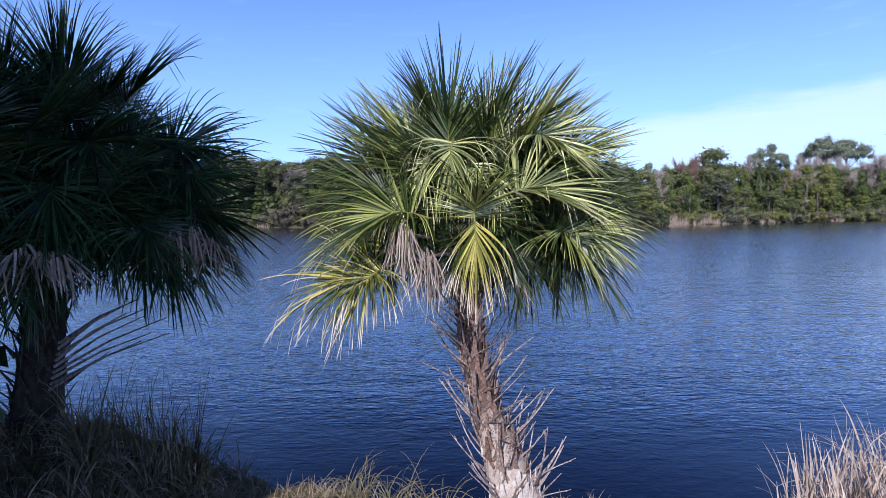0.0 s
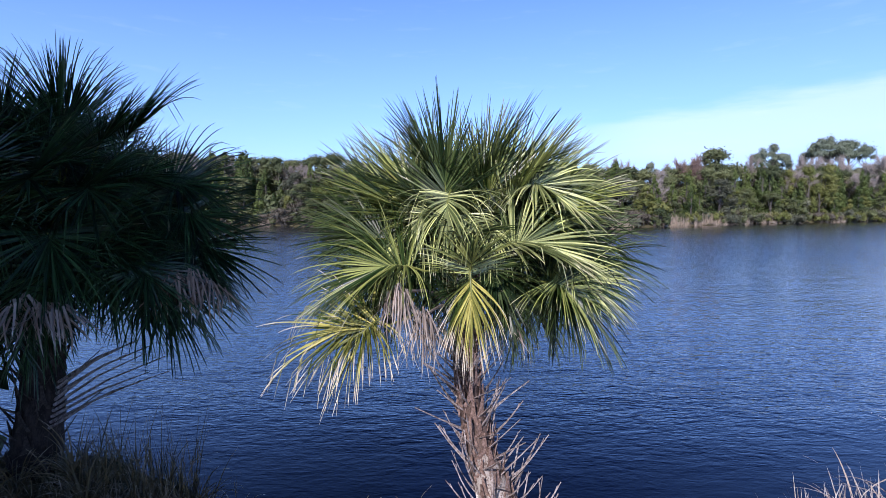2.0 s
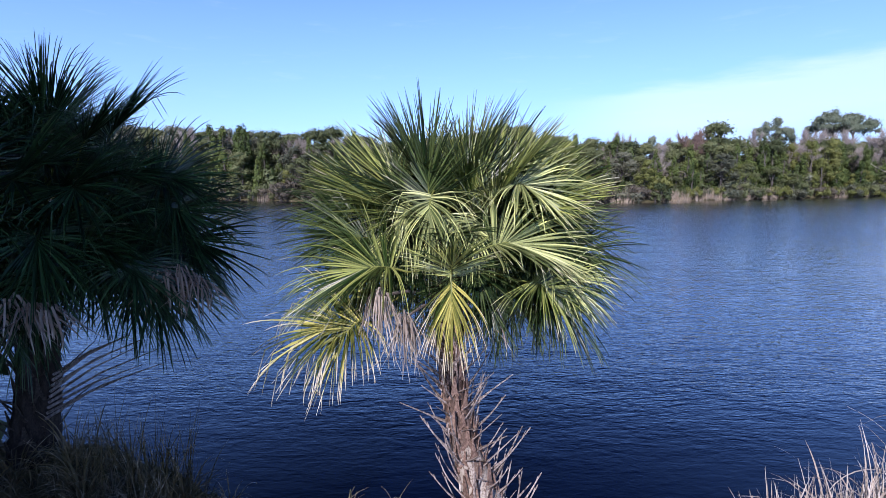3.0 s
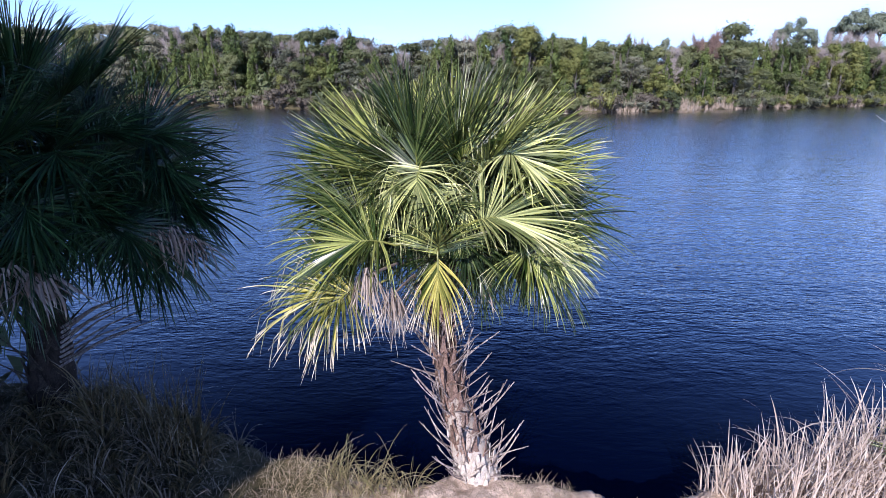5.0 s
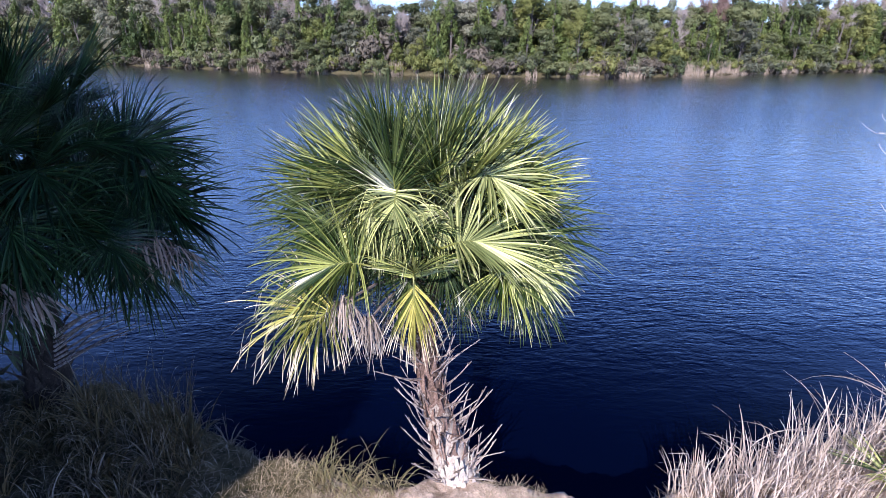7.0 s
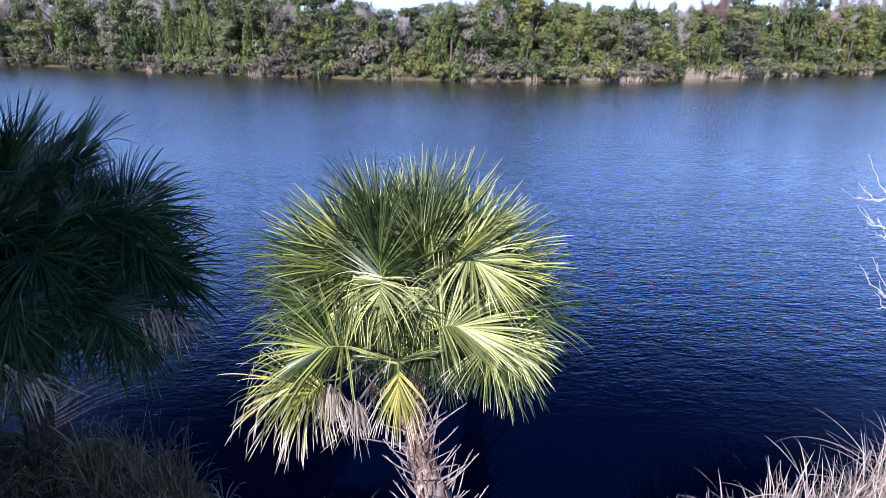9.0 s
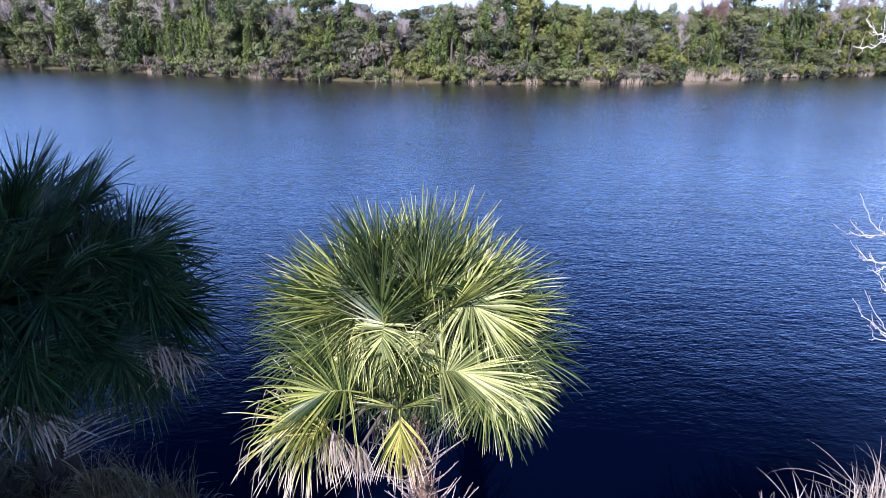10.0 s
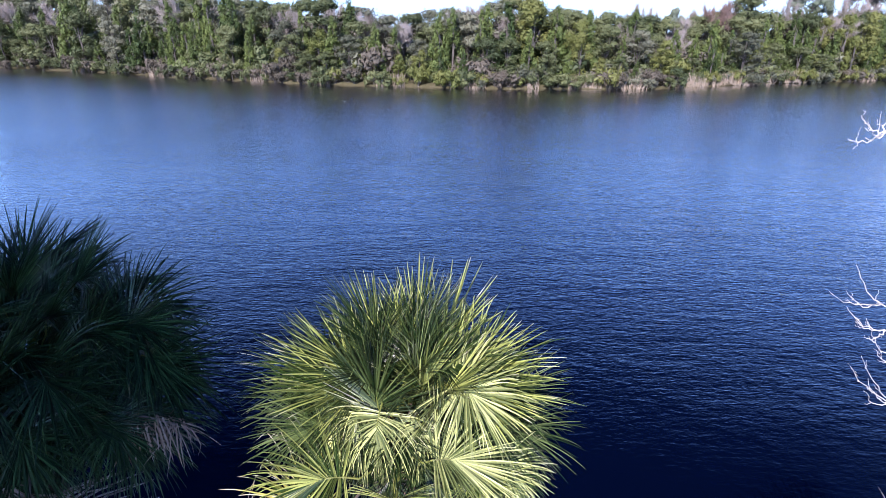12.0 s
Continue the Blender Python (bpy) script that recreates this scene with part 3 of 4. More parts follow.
def palm_trunk(parent, path, radii, rng, pale_to, long_boots, boots, label, sides=18, bark=None, boot_mat=None):
    """Fibrous trunk on a curved line, with crossed leaf bases standing off it."""
    pts = [Vector(p) for p in path]

    def along(u):
        x = u * (len(pts) - 1)
        i = min(int(x), len(pts) - 2)
        w = x - i
        p0, p1, p2, p3 = pts[max(i - 1, 0)], pts[i], pts[i + 1], pts[min(i + 2, len(pts) - 1)]
        p = 0.5 * ((2 * p1) + (p2 - p0) * w + (2 * p0 - 5 * p1 + 4 * p2 - p3) * w * w + (3 * p1 - p0 - 3 * p2 + p3) * w ** 3)
        return p, radii[i] * (1 - w) + radii[i + 1] * w

    def stretch_of(u0, u1, n, name, mat, lab):
        us = [u0 + (u1 - u0) * i / n for i in range(n + 1)]
        v, f = tube([along(u)[0] for u in us], [along(u)[1] * rng.uniform(0.95, 1.05) for u in us], sides, 0.06, rng)
        return mesh_object(name, v, f, mat, parent, lab, smooth=True)
    stretch_of(0, 1, 38, "trunk", bark or M_TRUNK, label)
    kinds = []
    for i in range(8):
        L = rng.uniform(*long_boots)
        v, f = boot_mesh(rng, L)
        me = bpy.data.meshes.new("boot")
        me.from_pydata(v, [], f)
        me.materials.append(boot_mat or M_BOOT)
        kinds.append(me)
    short = []
    for i in range(4):
        v, f = boot_mesh(rng, rng.uniform(0.16, 0.26), 0.036, 1.3)
        me = bpy.data.meshes.new("boot_stub")
        me.from_pydata(v, [], f)
        me.materials.append(boot_mat or M_TRUNK_PALE)
        short.append(me)
    clasp = []
    for i in range(4):
        v, f = boot_mesh(rng, rng.uniform(0.20, 0.30), 0.030, 1.5)
        me = bpy.data.meshes.new("leaf_base")
        me.from_pydata(v, [], f)
        me.materials.append(boot_mat or M_CLASP)
        clasp.append(me)

    def set_on(name, me, u, a, rise, size, sunk):
        p, r = along(u)
        ob = new(name, me)
        ob.parent = parent
        out = Vector((math.cos(a), math.sin(a), 0))
        y = (out * math.cos(rise) + Vector((0, 0, math.sin(rise)))).normalized()
        x = out.cross(Vector((0, 0, 1))).normalized()
        m = Matrix((x, y, x.cross(y))).transposed().to_4x4()
        ob.matrix_local = Matrix.Translation(p + out * (r * sunk)) @ m @ Matrix.Scale(size, 4)
    for k in range(int(boots * 0.75)):
        u = 0.01 + 0.97 * (k + rng.random()) / (boots * 0.75)
        low = u < pale_to + rng.uniform(-0.02, 0.2)
        set_on("leaf_base", rng.choice(short if low else clasp), u, k * 2.39996 + rng.uniform(-0.2, 0.2), radians(rng.uniform(78, 90)), rng.uniform(0.85, 1.15), 0.97)
    for k in range(int(boots * 0.62)):
        u = 0.19 + 0.79 * (k + rng.random()) / (boots * 0.62)
        rise = radians(rng.uniform(30, 52) if rng.random() < 0.7 else rng.uniform(55, 72))
        set_on("boot", rng.choice(kinds), u, k * 2.39996 + 1.1 + rng.uniform(-0.3, 0.3), rise, rng.uniform(0.75, 1.15) * (0.70 + 0.35 * u), 0.90)


def filler_fronds(parent, centre, keyed, rng, count, reach, mat_pick, lo=-38, hi=80, z_scale=1.0, radius=0.9, clear=0.5, front=9.0, fuse=0.45):
    """The rest of the crown, spread by the golden angle where no leaf stands yet."""
    c = Vector(centre)
    for k in range(count):
        u = (k + 0.5) / count
        e = radians(hi + (lo - hi) * u ** 0.85)
        a = k * 2.39996 + 0.5
        r = reach * rng.uniform(0.85, 1.1)
        d = Vector((math.cos(a) * math.cos(e), math.sin(a) * math.cos(e), math.sin(e) * z_scale))
        hub = c + d * r
        if c.y - hub.y > front or any((hub - Vector(q)).length < clear for q in keyed):
            continue
        # tone below zero paints the shade inside the crown into these blades
        frond(parent, c + Vector((d.x, d.y, 0)) * 0.10 + Vector((0, 0, -0.15 + 0.3 * (1 - u))), hub, rng, mat_pick(u, rng),
              math.degrees(math.atan2(d.x, -d.y)) + rng.uniform(-25, 25), 78 - 100 * u + rng.uniform(-14, 14), radius * rng.uniform(0.88, 1.08),
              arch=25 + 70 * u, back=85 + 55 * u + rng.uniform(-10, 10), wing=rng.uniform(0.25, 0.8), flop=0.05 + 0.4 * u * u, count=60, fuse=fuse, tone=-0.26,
              twist=50 * d.x / max(0.3, math.hypot(d.x, d.y)) + rng.uniform(-20, 20))


def main_palm():
    rng = random.Random(11)
    palm = new("palm_tree")
    tagged(palm, "sunlit cabbage palm with booted trunk on the sandy bank edge", "palm tree")
    palm_trunk(palm, [(0.70, 4.54, 0.80), (0.685, 4.57, 1.02), (0.615, 4.66, 1.25), (0.41, 4.95, 1.8), (0.27, 5.22, 2.5), (0.25, 5.32, 3.1), (0.25, 5.35, 3.6)],
               [0.285, 0.255, 0.205, 0.145, 0.130, 0.135, 0.12], rng, 0.24, (0.46, 0.80), 240, "brown fibrous trunk bleached pale towards its base")
    c = Vector((0.25, 5.33, 3.72))
    keyed = []

    def key(hub, heading, pitch, radius, arch, back, wing, flop, mat, count=64, fuse=0.36, tone=0.0, limp=0.10, twist=0.0):
        keyed.append(hub)
        d = Vector(hub) - c
        root = c + Vector((d.x, d.y, 0)).normalized() * 0.1 + Vector((0, 0, max(-0.25, min(0.2, d.z * 0.3))))
        return frond(palm, root, hub, rng, mat, heading, pitch, radius, arch, back, wing, flop, count, fuse, limp, tone, twist)
    # hub, heading, pitch, radius, arch, back, wing, flop, material, count, fuse, tone, limp, twist
    # the tall inner fans, blades rising over the crown; raised tone paints sun highlights
    key((0.47, 5.22, 4.28), 20, 78, 0.92, 14, 80, 0.2, 0.03, M_FROND, 43, 0.42, 0.14)
    key((0.21, 5.47, 4.32), 180, 80, 0.90, 10, 80, 0.2, 0.03, M_FROND, 43, 0.42, 0.14)
    key((0.05, 5.66, 4.30), -140, 66, 1.01, 14, 80, 0.2, 0.04, M_FROND, 43, 0.42, 0.14, twist=-10)
    key((0.60, 5.70, 4.30), 140, 66, 1.08, 14, 80, 0.2, 0.04, M_FROND, 43, 0.42, 0.14, twist=10)
    key((0.66, 5.10, 4.34), 45, 62, 0.94, 18, 78, 0.25, 0.05, M_FROND, 43, 0.42, 0.14, twist=25)
    key((0.36, 5.80, 4.30), 175, 68, 1.03, 12, 80, 0.2, 0.04, M_FROND, 43, 0.42, 0.14)
    key((-0.22, 5.56, 4.20), -80, 46, 1.02, 16, 82, 0.2, 0.05, M_FROND, 46, 0.42, 0.14, twist=-50)
    key((-0.22, 5.24, 4.24), -65, 46, 0.98, 16, 84, 0.2, 0.06, M_FROND, 46, 0.42, 0.14, twist=-45)
    key((0.88, 5.30, 4.24), 65, 42, 0.98, 22, 90, 0.25, 0.10, M_FROND, 49, 0.42, 0.14, twist=45)
    key((0.94, 5.62, 4.20), 84, 46, 1.02, 20, 90, 0.25, 0.10, M_FROND, 49, 0.42, 0.14, twist=50)
    key((0.78, 5.45, 4.30), 75, 58, 1.00, 14, 80, 0.2, 0.06, M_FROND, 44, 0.42, 0.14, twist=45)
    key((-0.12, 5.40, 4.28), -75, 60, 1.00, 12, 80, 0.2, 0.05, M_FROND, 44, 0.42, 0.14, twist=-45)
    # the upright fan over the middle, and hanging before it pale ones coloured as sunlit
    key((0.05, 4.80, 4.42), -14, 82, 0.88, 6, 70, 0.12, 0.02, M_FROND_GREEN_SHADED, 52, 0.42, 0.05)
    key((0.08, 4.66, 4.56), -10, -20, 0.72, 66, 92, 0.2, 0.85, M_FROND_PALE_LIT, 46, 0.24, 0.05, 0.4)
    key((0.25, 4.83, 4.36), 10, -35, 0.60, 50, 74, 0.2, 0.7, M_FROND_PALE_LIT, 34, 0.34, 0.22)
    key((-0.40, 4.92, 4.12), -15, -40, 0.60, 45, 46, 0.2, 0.8, M_FROND_PALE_LIT, 20, 0.36, 0.15)
    key((-0.12, 4.92, 4.40), -35, -5, 0.70, 75, 110, 0.2, 0.9, M_FROND_PALE_LIT, 44, 0.24, 0.05, 0.6)
    key((0.46, 4.86, 4.30), 25, -10, 0.66, 70, 105, 0.2, 0.9, M_FROND_PALE_LIT, 40, 0.24, 0.0, 0.6)
    # broad fans on the sunny side, sunlight put into their pale colour
    key((0.84, 5.00, 4.64), 55, 24, 0.76, 60, 120, 0.45, 0.30, M_FROND_PALE_LIT, 72, 0.54, 0.04, 0.1, 30)
    key((0.64, 4.50, 4.08), 84, 26, 0.82, 50, 84, 0.45, 0.20, M_FROND_PALE_LIT, 70, 0.54, -0.10, 0.1, 35)
    key((1.24, 4.84, 3.74), 72, 0, 0.65, 34, 112, 0.4, 0.30, M_FROND_PALE_LIT, 66, 0.52, -0.06, 0.1, 35)
    key((1.04, 4.66, 3.70), 52, 4, 0.66, 46, 116, 0.3, 0.35, M_FROND, 56, twist=25)
    key((1.02, 5.02, 4.20), 55, 20, 0.81, 60, 135, 0.3, 0.30, M_FROND_GREEN_SHADED, 64, twist=40)
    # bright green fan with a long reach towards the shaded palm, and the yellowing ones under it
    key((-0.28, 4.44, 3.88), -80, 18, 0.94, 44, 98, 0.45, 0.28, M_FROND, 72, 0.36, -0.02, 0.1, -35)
    key((-0.48, 5.02, 4.06), -66, 26, 0.79, 30, 125, 0.3, 0.12, M_FROND_GREEN_SHADED, 62, twist=-50)
    key((-0.66, 4.68, 3.28), -82, 4, 1.00, 30, 108, 0.35, 0.36, M_FROND_OLD, 52, 0.34, 0.05, 0.5, -30)
    key((-0.60, 4.54, 3.36), -52, -15, 0.78, 40, 96, 0.3, 0.48, M_FROND_OLD, 40, 0.30, 0.0, 0.5, -20)
    key((0.26, 4.14, 3.82), 4, -58, 0.70, 30, 46, 0.25, 0.70, M_FROND_OLD, 36, 0.40, 0.22)
    key((0.26, 4.20, 3.84), 4, 60, 0.54, 24, 105, 0.3, 0.12, M_FROND, 54, 0.40, 0.1)
    # side and back fans, crown shade put into their dark colour, faces turned out
    key((1.33, 5.20, 3.92), 76, 12, 0.82, 30, 130, 0.2, 0.16, M_FROND_GREEN_SHADED, 70, twist=60)
    key((1.24, 5.50, 4.10), 84, 26, 0.86, 30, 130, 0.2, 0.16, M_FROND_GREEN_SHADED, 70, twist=55)
    key((-0.66, 5.40, 4.06), -76, 24, 0.79, 20, 140, 0.1, 0.06, M_FROND_GREEN_SHADED, 76, 0.42, twist=-62)
    key((-0.70, 5.45, 3.70), -80, 0, 0.80, 30, 135, 0.2, 0.16, M_FROND_GREEN_SHADED, 70, twist=-50)
    key((1.20, 5.15, 3.58), 66, -10, 0.84, 40, 130, 0.25, 0.30, M_FROND_GREEN_SHADED, 66, twist=40)
    key((0.85, 5.50, 3.46), 100, -12, 0.80, 50, 130, 0.35, 0.4, M_FROND_GREEN_SHADED)
    key((0.62, 5.04, 3.50), 30, -20, 0.62, 50, 110, 0.3, 0.45, M_FROND_GREEN_SHADED)
    key((-0.62, 5.60, 3.46), -90, -8, 0.78, 50, 130, 0.3, 0.35, M_FROND_GREEN_SHADED, twist=-40)
    filler_fronds(palm, c, keyed, rng, 56, 0.92, lambda u, r: M_FROND_GREEN_SHADED, lo=-14, hi=80, radius=0.88, clear=0.20, front=0.25, fuse=0.36)
    filler_fronds(palm, c, keyed, rng, 22, 0.56, lambda u, r: M_FROND_GREEN_SHADED, lo=-5, hi=75, radius=0.66, clear=0.12, front=0.6, fuse=0.36)
    # the heart of the crown: a sheaf of overlapping brown leaf bases
    shapes = []
    for k in range(46):
        a, h = k * 2.39996, rng.uniform(0.35, 0.8)
        o = Vector((math.cos(a), math.sin(a), 0))
        b0 = Vector((0.25, 5.34, 3.25 + 0.35 * k / 46)) + o * 0.10
        shapes.append(tube([b0, b0 + o * 0.10 + Vector((0, 0, 0.25)), b0 + o * rng.uniform(0.16, 0.34) + Vector((0, 0, h))], [0.05, 0.035, 0.015], 6))
    v, f = join(shapes)
    mesh_object("crown_heart", v, f, M_TRUNK, palm, "sheaf of brown fibrous leaf bases")
    dead_frond(palm, c + Vector((-0.1, -0.12, -0.3)), (-0.35, 3.92, 3.68), rng, 0.46, 84, 0.09, wide=(0.005, 0.012))
    dead_frond(palm, c + Vector((-0.05, -0.14, -0.35)), (-0.15, 3.98, 3.46), rng, 0.48, 80, 0.09, wide=(0.005, 0.012))
    dead_frond(palm, c + Vector((0.1, -0.12, -0.4)), (0.02, 4.72, 3.2), rng, 0.5, 22, 0.15)
    dead_frond(palm, c + Vector((0.1, 0.1, -0.4)), (0.62, 5.0, 3.25), rng, 0.45, 22, 0.2)
    return palm


def shaded_palm():
    rng = random.Random(5)
    palm = new("palm_tree")
    tagged(palm, "shaded cabbage palm standing in marsh grass, its green darkened for the shade", "palm tree")
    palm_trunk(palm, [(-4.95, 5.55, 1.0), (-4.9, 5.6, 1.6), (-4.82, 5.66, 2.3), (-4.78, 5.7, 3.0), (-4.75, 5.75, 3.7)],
               [0.30, 0.26, 0.22, 0.2, 0.17], rng, 0.08, (0.45, 1.25), 60, "fibrous trunk with rough bark, coloured dark for the shade", bark=M_TRUNK_SHADED, boot_mat=M_BOOT_SHADED)
    c = Vector((-4.72, 5.8, 4.08))
    keyed = []

    def key(hub, heading, pitch, radius, arch=50, back=140, wing=0.4, flop=0.25, count=66, twist=0.0):
        keyed.append(hub)
        d = Vector(hub) - c
        root = c + Vector((d.x, d.y, 0)).normalized() * 0.1 + Vector((0, 0, max(-0.3, min(0.2, d.z * 0.3))))
        return frond(palm, root, hub, rng, M_FROND_DEEP_SHADE, heading, pitch, radius, arch, back, wing, flop, count, 0.44, twist=twist)
    key((-3.38, 6.20, 3.98), 75, 8, 1.12, 36, twist=45)
    key((-3.40, 6.00, 3.62), 65, -6, 0.95, flop=0.4)
    key((-3.60, 5.60, 3.55), 45, -10, 0.85, flop=0.45)
    key((-3.52, 6.10, 4.66), 80, 26, 1.05, 36, twist=45)
    key((-4.10, 5.02, 3.92), 30, -8, 0.95, 60, flop=0.5)
    key((-3.85, 5.20, 4.62), 45, 22, 1.0, 50, 140, twist=25)
    key((-4.65, 5.30, 5.00), 5, 64, 1.12, 34, 96, count=84)
    key((-4.95, 5.65, 5.06), -30, 74, 1.12, 20, 84, count=80)
    key((-4.40, 5.75, 5.08), 40, 68, 1.10, 20, 86, count=80)
    key((-4.05, 6.10, 5.06), 70, 56, 1.12, 26, 92, twist=30)
    key((-5.20, 5.40, 4.85), -20, 45, 1.0, 50, 120)
    key((-3.30, 5.90, 4.34), 78, 16, 1.0, 36, twist=45)
    key((-3.46, 5.40, 3.80), 55, 0, 0.88, flop=0.4)
    key((-3.60, 6.70, 3.70), 110, -4, 0.9, flop=0.4)
    key((-3.40, 5.65, 3.50), 60, -12, 0.92, flop=0.45)
    key((-4.30, 5.15, 3.40), 10, -16, 0.85, flop=0.5)
    key((-4.85, 5.05, 3.40), -10, -16, 0.85, flop=0.5)
    key((-4.45, 4.95, 4.40), 10, 12, 1.0, 70, 140, 0.5, 0.4)
    key((-5.05, 5.10, 4.20), -12, 6, 1.0, 60, 140, 0.4, 0.4)
    key((-5.35, 5.40, 3.80), -30, -6, 0.95, 50, 140, 0.4, 0.4)
    key((-5.30, 5.60, 4.70), -40, 40, 1.05, 40, 120)
    key((-3.95, 5.45, 4.20), 50, 8, 0.95, 50, 140, 0.4, 0.35, twist=25)
    key((-5.60, 5.50, 4.40), -35, 18, 1.05, 50, 140, 0.4, 0.35)
    key((-5.75, 5.30, 3.95), -30, 0, 1.0, 55, 140, 0.4, 0.4)
    key((-5.55, 6.20, 4.55), -70, 30, 1.05, 40, 130)
    key((-4.95, 4.75, 3.75), -5, -4, 0.95, 60, 140, 0.4, 0.45)
    filler_fronds(palm, c, keyed, rng, 84, 1.2, lambda u, r: M_FROND_DEEP_SHADE, lo=-22, z_scale=0.9, radius=0.98, clear=0.28, fuse=0.46)
    filler_fronds(palm, c, keyed, rng, 26, 0.7, lambda u, r: M_FROND_DEEP_SHADE, lo=-30, z_scale=0.9, radius=0.85, clear=0.2, fuse=0.46)
    for k in range(9):
        a = Vector((-4.62 + 0.02 * k, 5.45, 1.85 + 0.07 * k))
        b = Vector((-3.25 - 0.35 * rng.random(), 5.15 + 0.5 * rng.random(), 2.35 + 0.075 * k + 0.1 * rng.random()))
        v, f = tube([a, a.lerp(b, 0.5) + Vector((0, 0, 0.05)), b], [0.02, 0.013, 0.006], 6)
        mesh_object("bare_stalk", v, f, M_BOOT, palm)
    for hub in ((-2.85, 5.45, 3.64), (-3.05, 5.40, 3.60), (-2.66, 5.50, 3.52), (-3.66, 4.35, 3.50), (-3.95, 4.42, 3.52), (-4.75, 4.85, 3.3)):
        dead_frond(palm, c + Vector((0, 0, -0.4)), hub, rng, 0.52, 40, 0.18, M_FROND_RUST if hub[0] > -3.2 else None, (2.2, 2.95), (0.012, 0.026))
    return palm


main_palm()
shaded_palm()


# ---------------------------------------------------------------- grasses and reeds on the near bank
def scatter(n, xs, ys, rng, keep=lambda x, y: True, sink=0.02):
    out = []
    while len(out) < n:
        x, y = rng.uniform(*xs), rng.uniform(*ys)
        if keep(x, y):
            out.append((x, y))
    a = np.array(out)
    z = np.maximum(ground_height(a[:, 0], a[:, 1]), -0.3) - sink
    return np.column_stack([a, z])


def grass_patch(name, base, rng, h, w, lean, bend, mat, label, category, kink_share=0.0, kind="stuff", steps=6, az=None, taller=None, blunt=2.2):
    n = len(base)
    u = lambda a, b: np.array([rng.uniform(a, b) for _ in range(n)])
    kink = np.column_stack([u(0.45, 0.85), np.where(u(0, 1) < kink_share, u(0.9, 1.9), 0.0)])
    hh = u(0, 1)
    heights = h[0] + (h[1] - h[0]) * hh ** 1.8
    if taller is not None:
        heights = heights * taller(base[:, 0])
    v, f, uv = blades(base, heights, u(0, 2 * math.pi) if az is None else u(*az), u(*lean), u(*bend), u(*w), steps, kink, blunt)
    ob = mesh_object(name, v.tolist(), f.tolist(), mat, uvs=uv)
    return tagged(ob, label, category, kind=kind)


rng = random.Random(21)
near_lip = lambda lo, hi: (lambda x, y: lo < y - float(lip(x)) < hi)
in_clumps = lambda lo, hi: (lambda x, y: lo < y - float(lip(x)) < hi and noise.noise(Vector((x * 2.3, y * 2.3, 0.4))) > rng.uniform(-0.25, 0.15))
# dense rank grass round the shaded palm and along its bank
grass_patch("marsh_grass", scatter(2300, (-7.2, -2.3), (3.0, 6.4), rng, in_clumps(-2.2, 0.25)), rng, (0.15, 0.60), (0.007, 0.017), (0.0, 0.8), (0.4, 2.3),
            M_GRASS, "rank dark marsh grass on the shaded bank", "grass", 0.15)
grass_patch("marsh_grass", scatter(220, (-4.4, -2.5), (4.2, 5.6), rng, near_lip(-0.9, 0.25)), rng, (0.5, 1.15), (0.006, 0.012), (0.0, 0.25), (0.0, 0.5),
            M_GRASS, "tall upright rushes by the water", "grass", 0.1)
grass_patch("dry_grass", scatter(3400, (-4.2, -0.5), (2.6, 5.0), rng, near_lip(-2.2, 0.05)), rng, (0.06, 0.26), (0.004, 0.009), (0.2, 1.2), (0.2, 1.2),
            M_STRAW, "matted dry straw grass on the bank", "grass", 0.2)
grass_patch("dry_grass", scatter(1300, (-1.7, 0.15), (3.6, 4.7), rng, near_lip(-0.75, 0.06)), rng, (0.08, 0.26), (0.003, 0.008), (0.1, 1.0), (0.3, 1.4),
            M_STRAW, "sunlit straw-coloured grass tussock at the lip", "grass", 0.2)
tuft_base = scatter(210, (-1.0, 0.05), (4.15, 4.7), rng, near_lip(-0.45, 0.1))
grass_patch("grass_tuft", tuft_base, rng, (0.35, 0.85), (0.007, 0.014), (0.0, 0.4), (0.8, 2.8), M_TUFT, "green and straw grass tuft beside the palm trunk", "grass", 0.25, kind="")
grass_patch("dry_grass", scatter(500, (0.95, 1.75), (4.0, 4.5), rng, near_lip(-0.35, 0.02)), rng, (0.06, 0.2), (0.003, 0.006), (0.2, 1.2), (0.2, 1.3),
            M_STRAW, "short dry straw on the sandy lip", "grass", 0.2)
grass_patch("ground_litter", scatter(2500, (-2.5, 3.4), (2.5, 4.6), rng, near_lip(-2.0, 0.0), 0.0), rng, (0.04, 0.16), (0.003, 0.008), (1.2, 1.55), (0.0, 0.2),
            M_STRAW, "fallen straw and leaf litter on sand", "litter", steps=3)


def tussock(place, rng, n, tall, mat, label):
    """One tuft of coarse arching blades from a common foot."""
    a, r = np.array([rng.uniform(0, 6.283) for _ in range(n)]), np.array([abs(rng.gauss(0, 0.07)) for _ in range(n)])
    feet = np.column_stack([place[0] + np.cos(a) * r, place[1] + np.sin(a) * r, np.full(n, place[2])])
    pick = lambda lo, hi: np.array([rng.uniform(lo, hi) for _ in range(n)])
    kink = np.column_stack([pick(0.4, 0.8), np.where(pick(0, 1) < 0.2, pick(0.8, 1.8), 0.0)])
    v, f, uv = blades(feet, tall * pick(0.45, 1.1), a + pick(-0.5, 0.5), pick(0.05, 0.6), pick(0.6, 2.4), pick(0.008, 0.018), 9, kink, 3.0)
    return tagged(mesh_object("grass_tussock", v.tolist(), f.tolist(), mat, uvs=uv), label, "grass", "tussocks on the shaded bank")


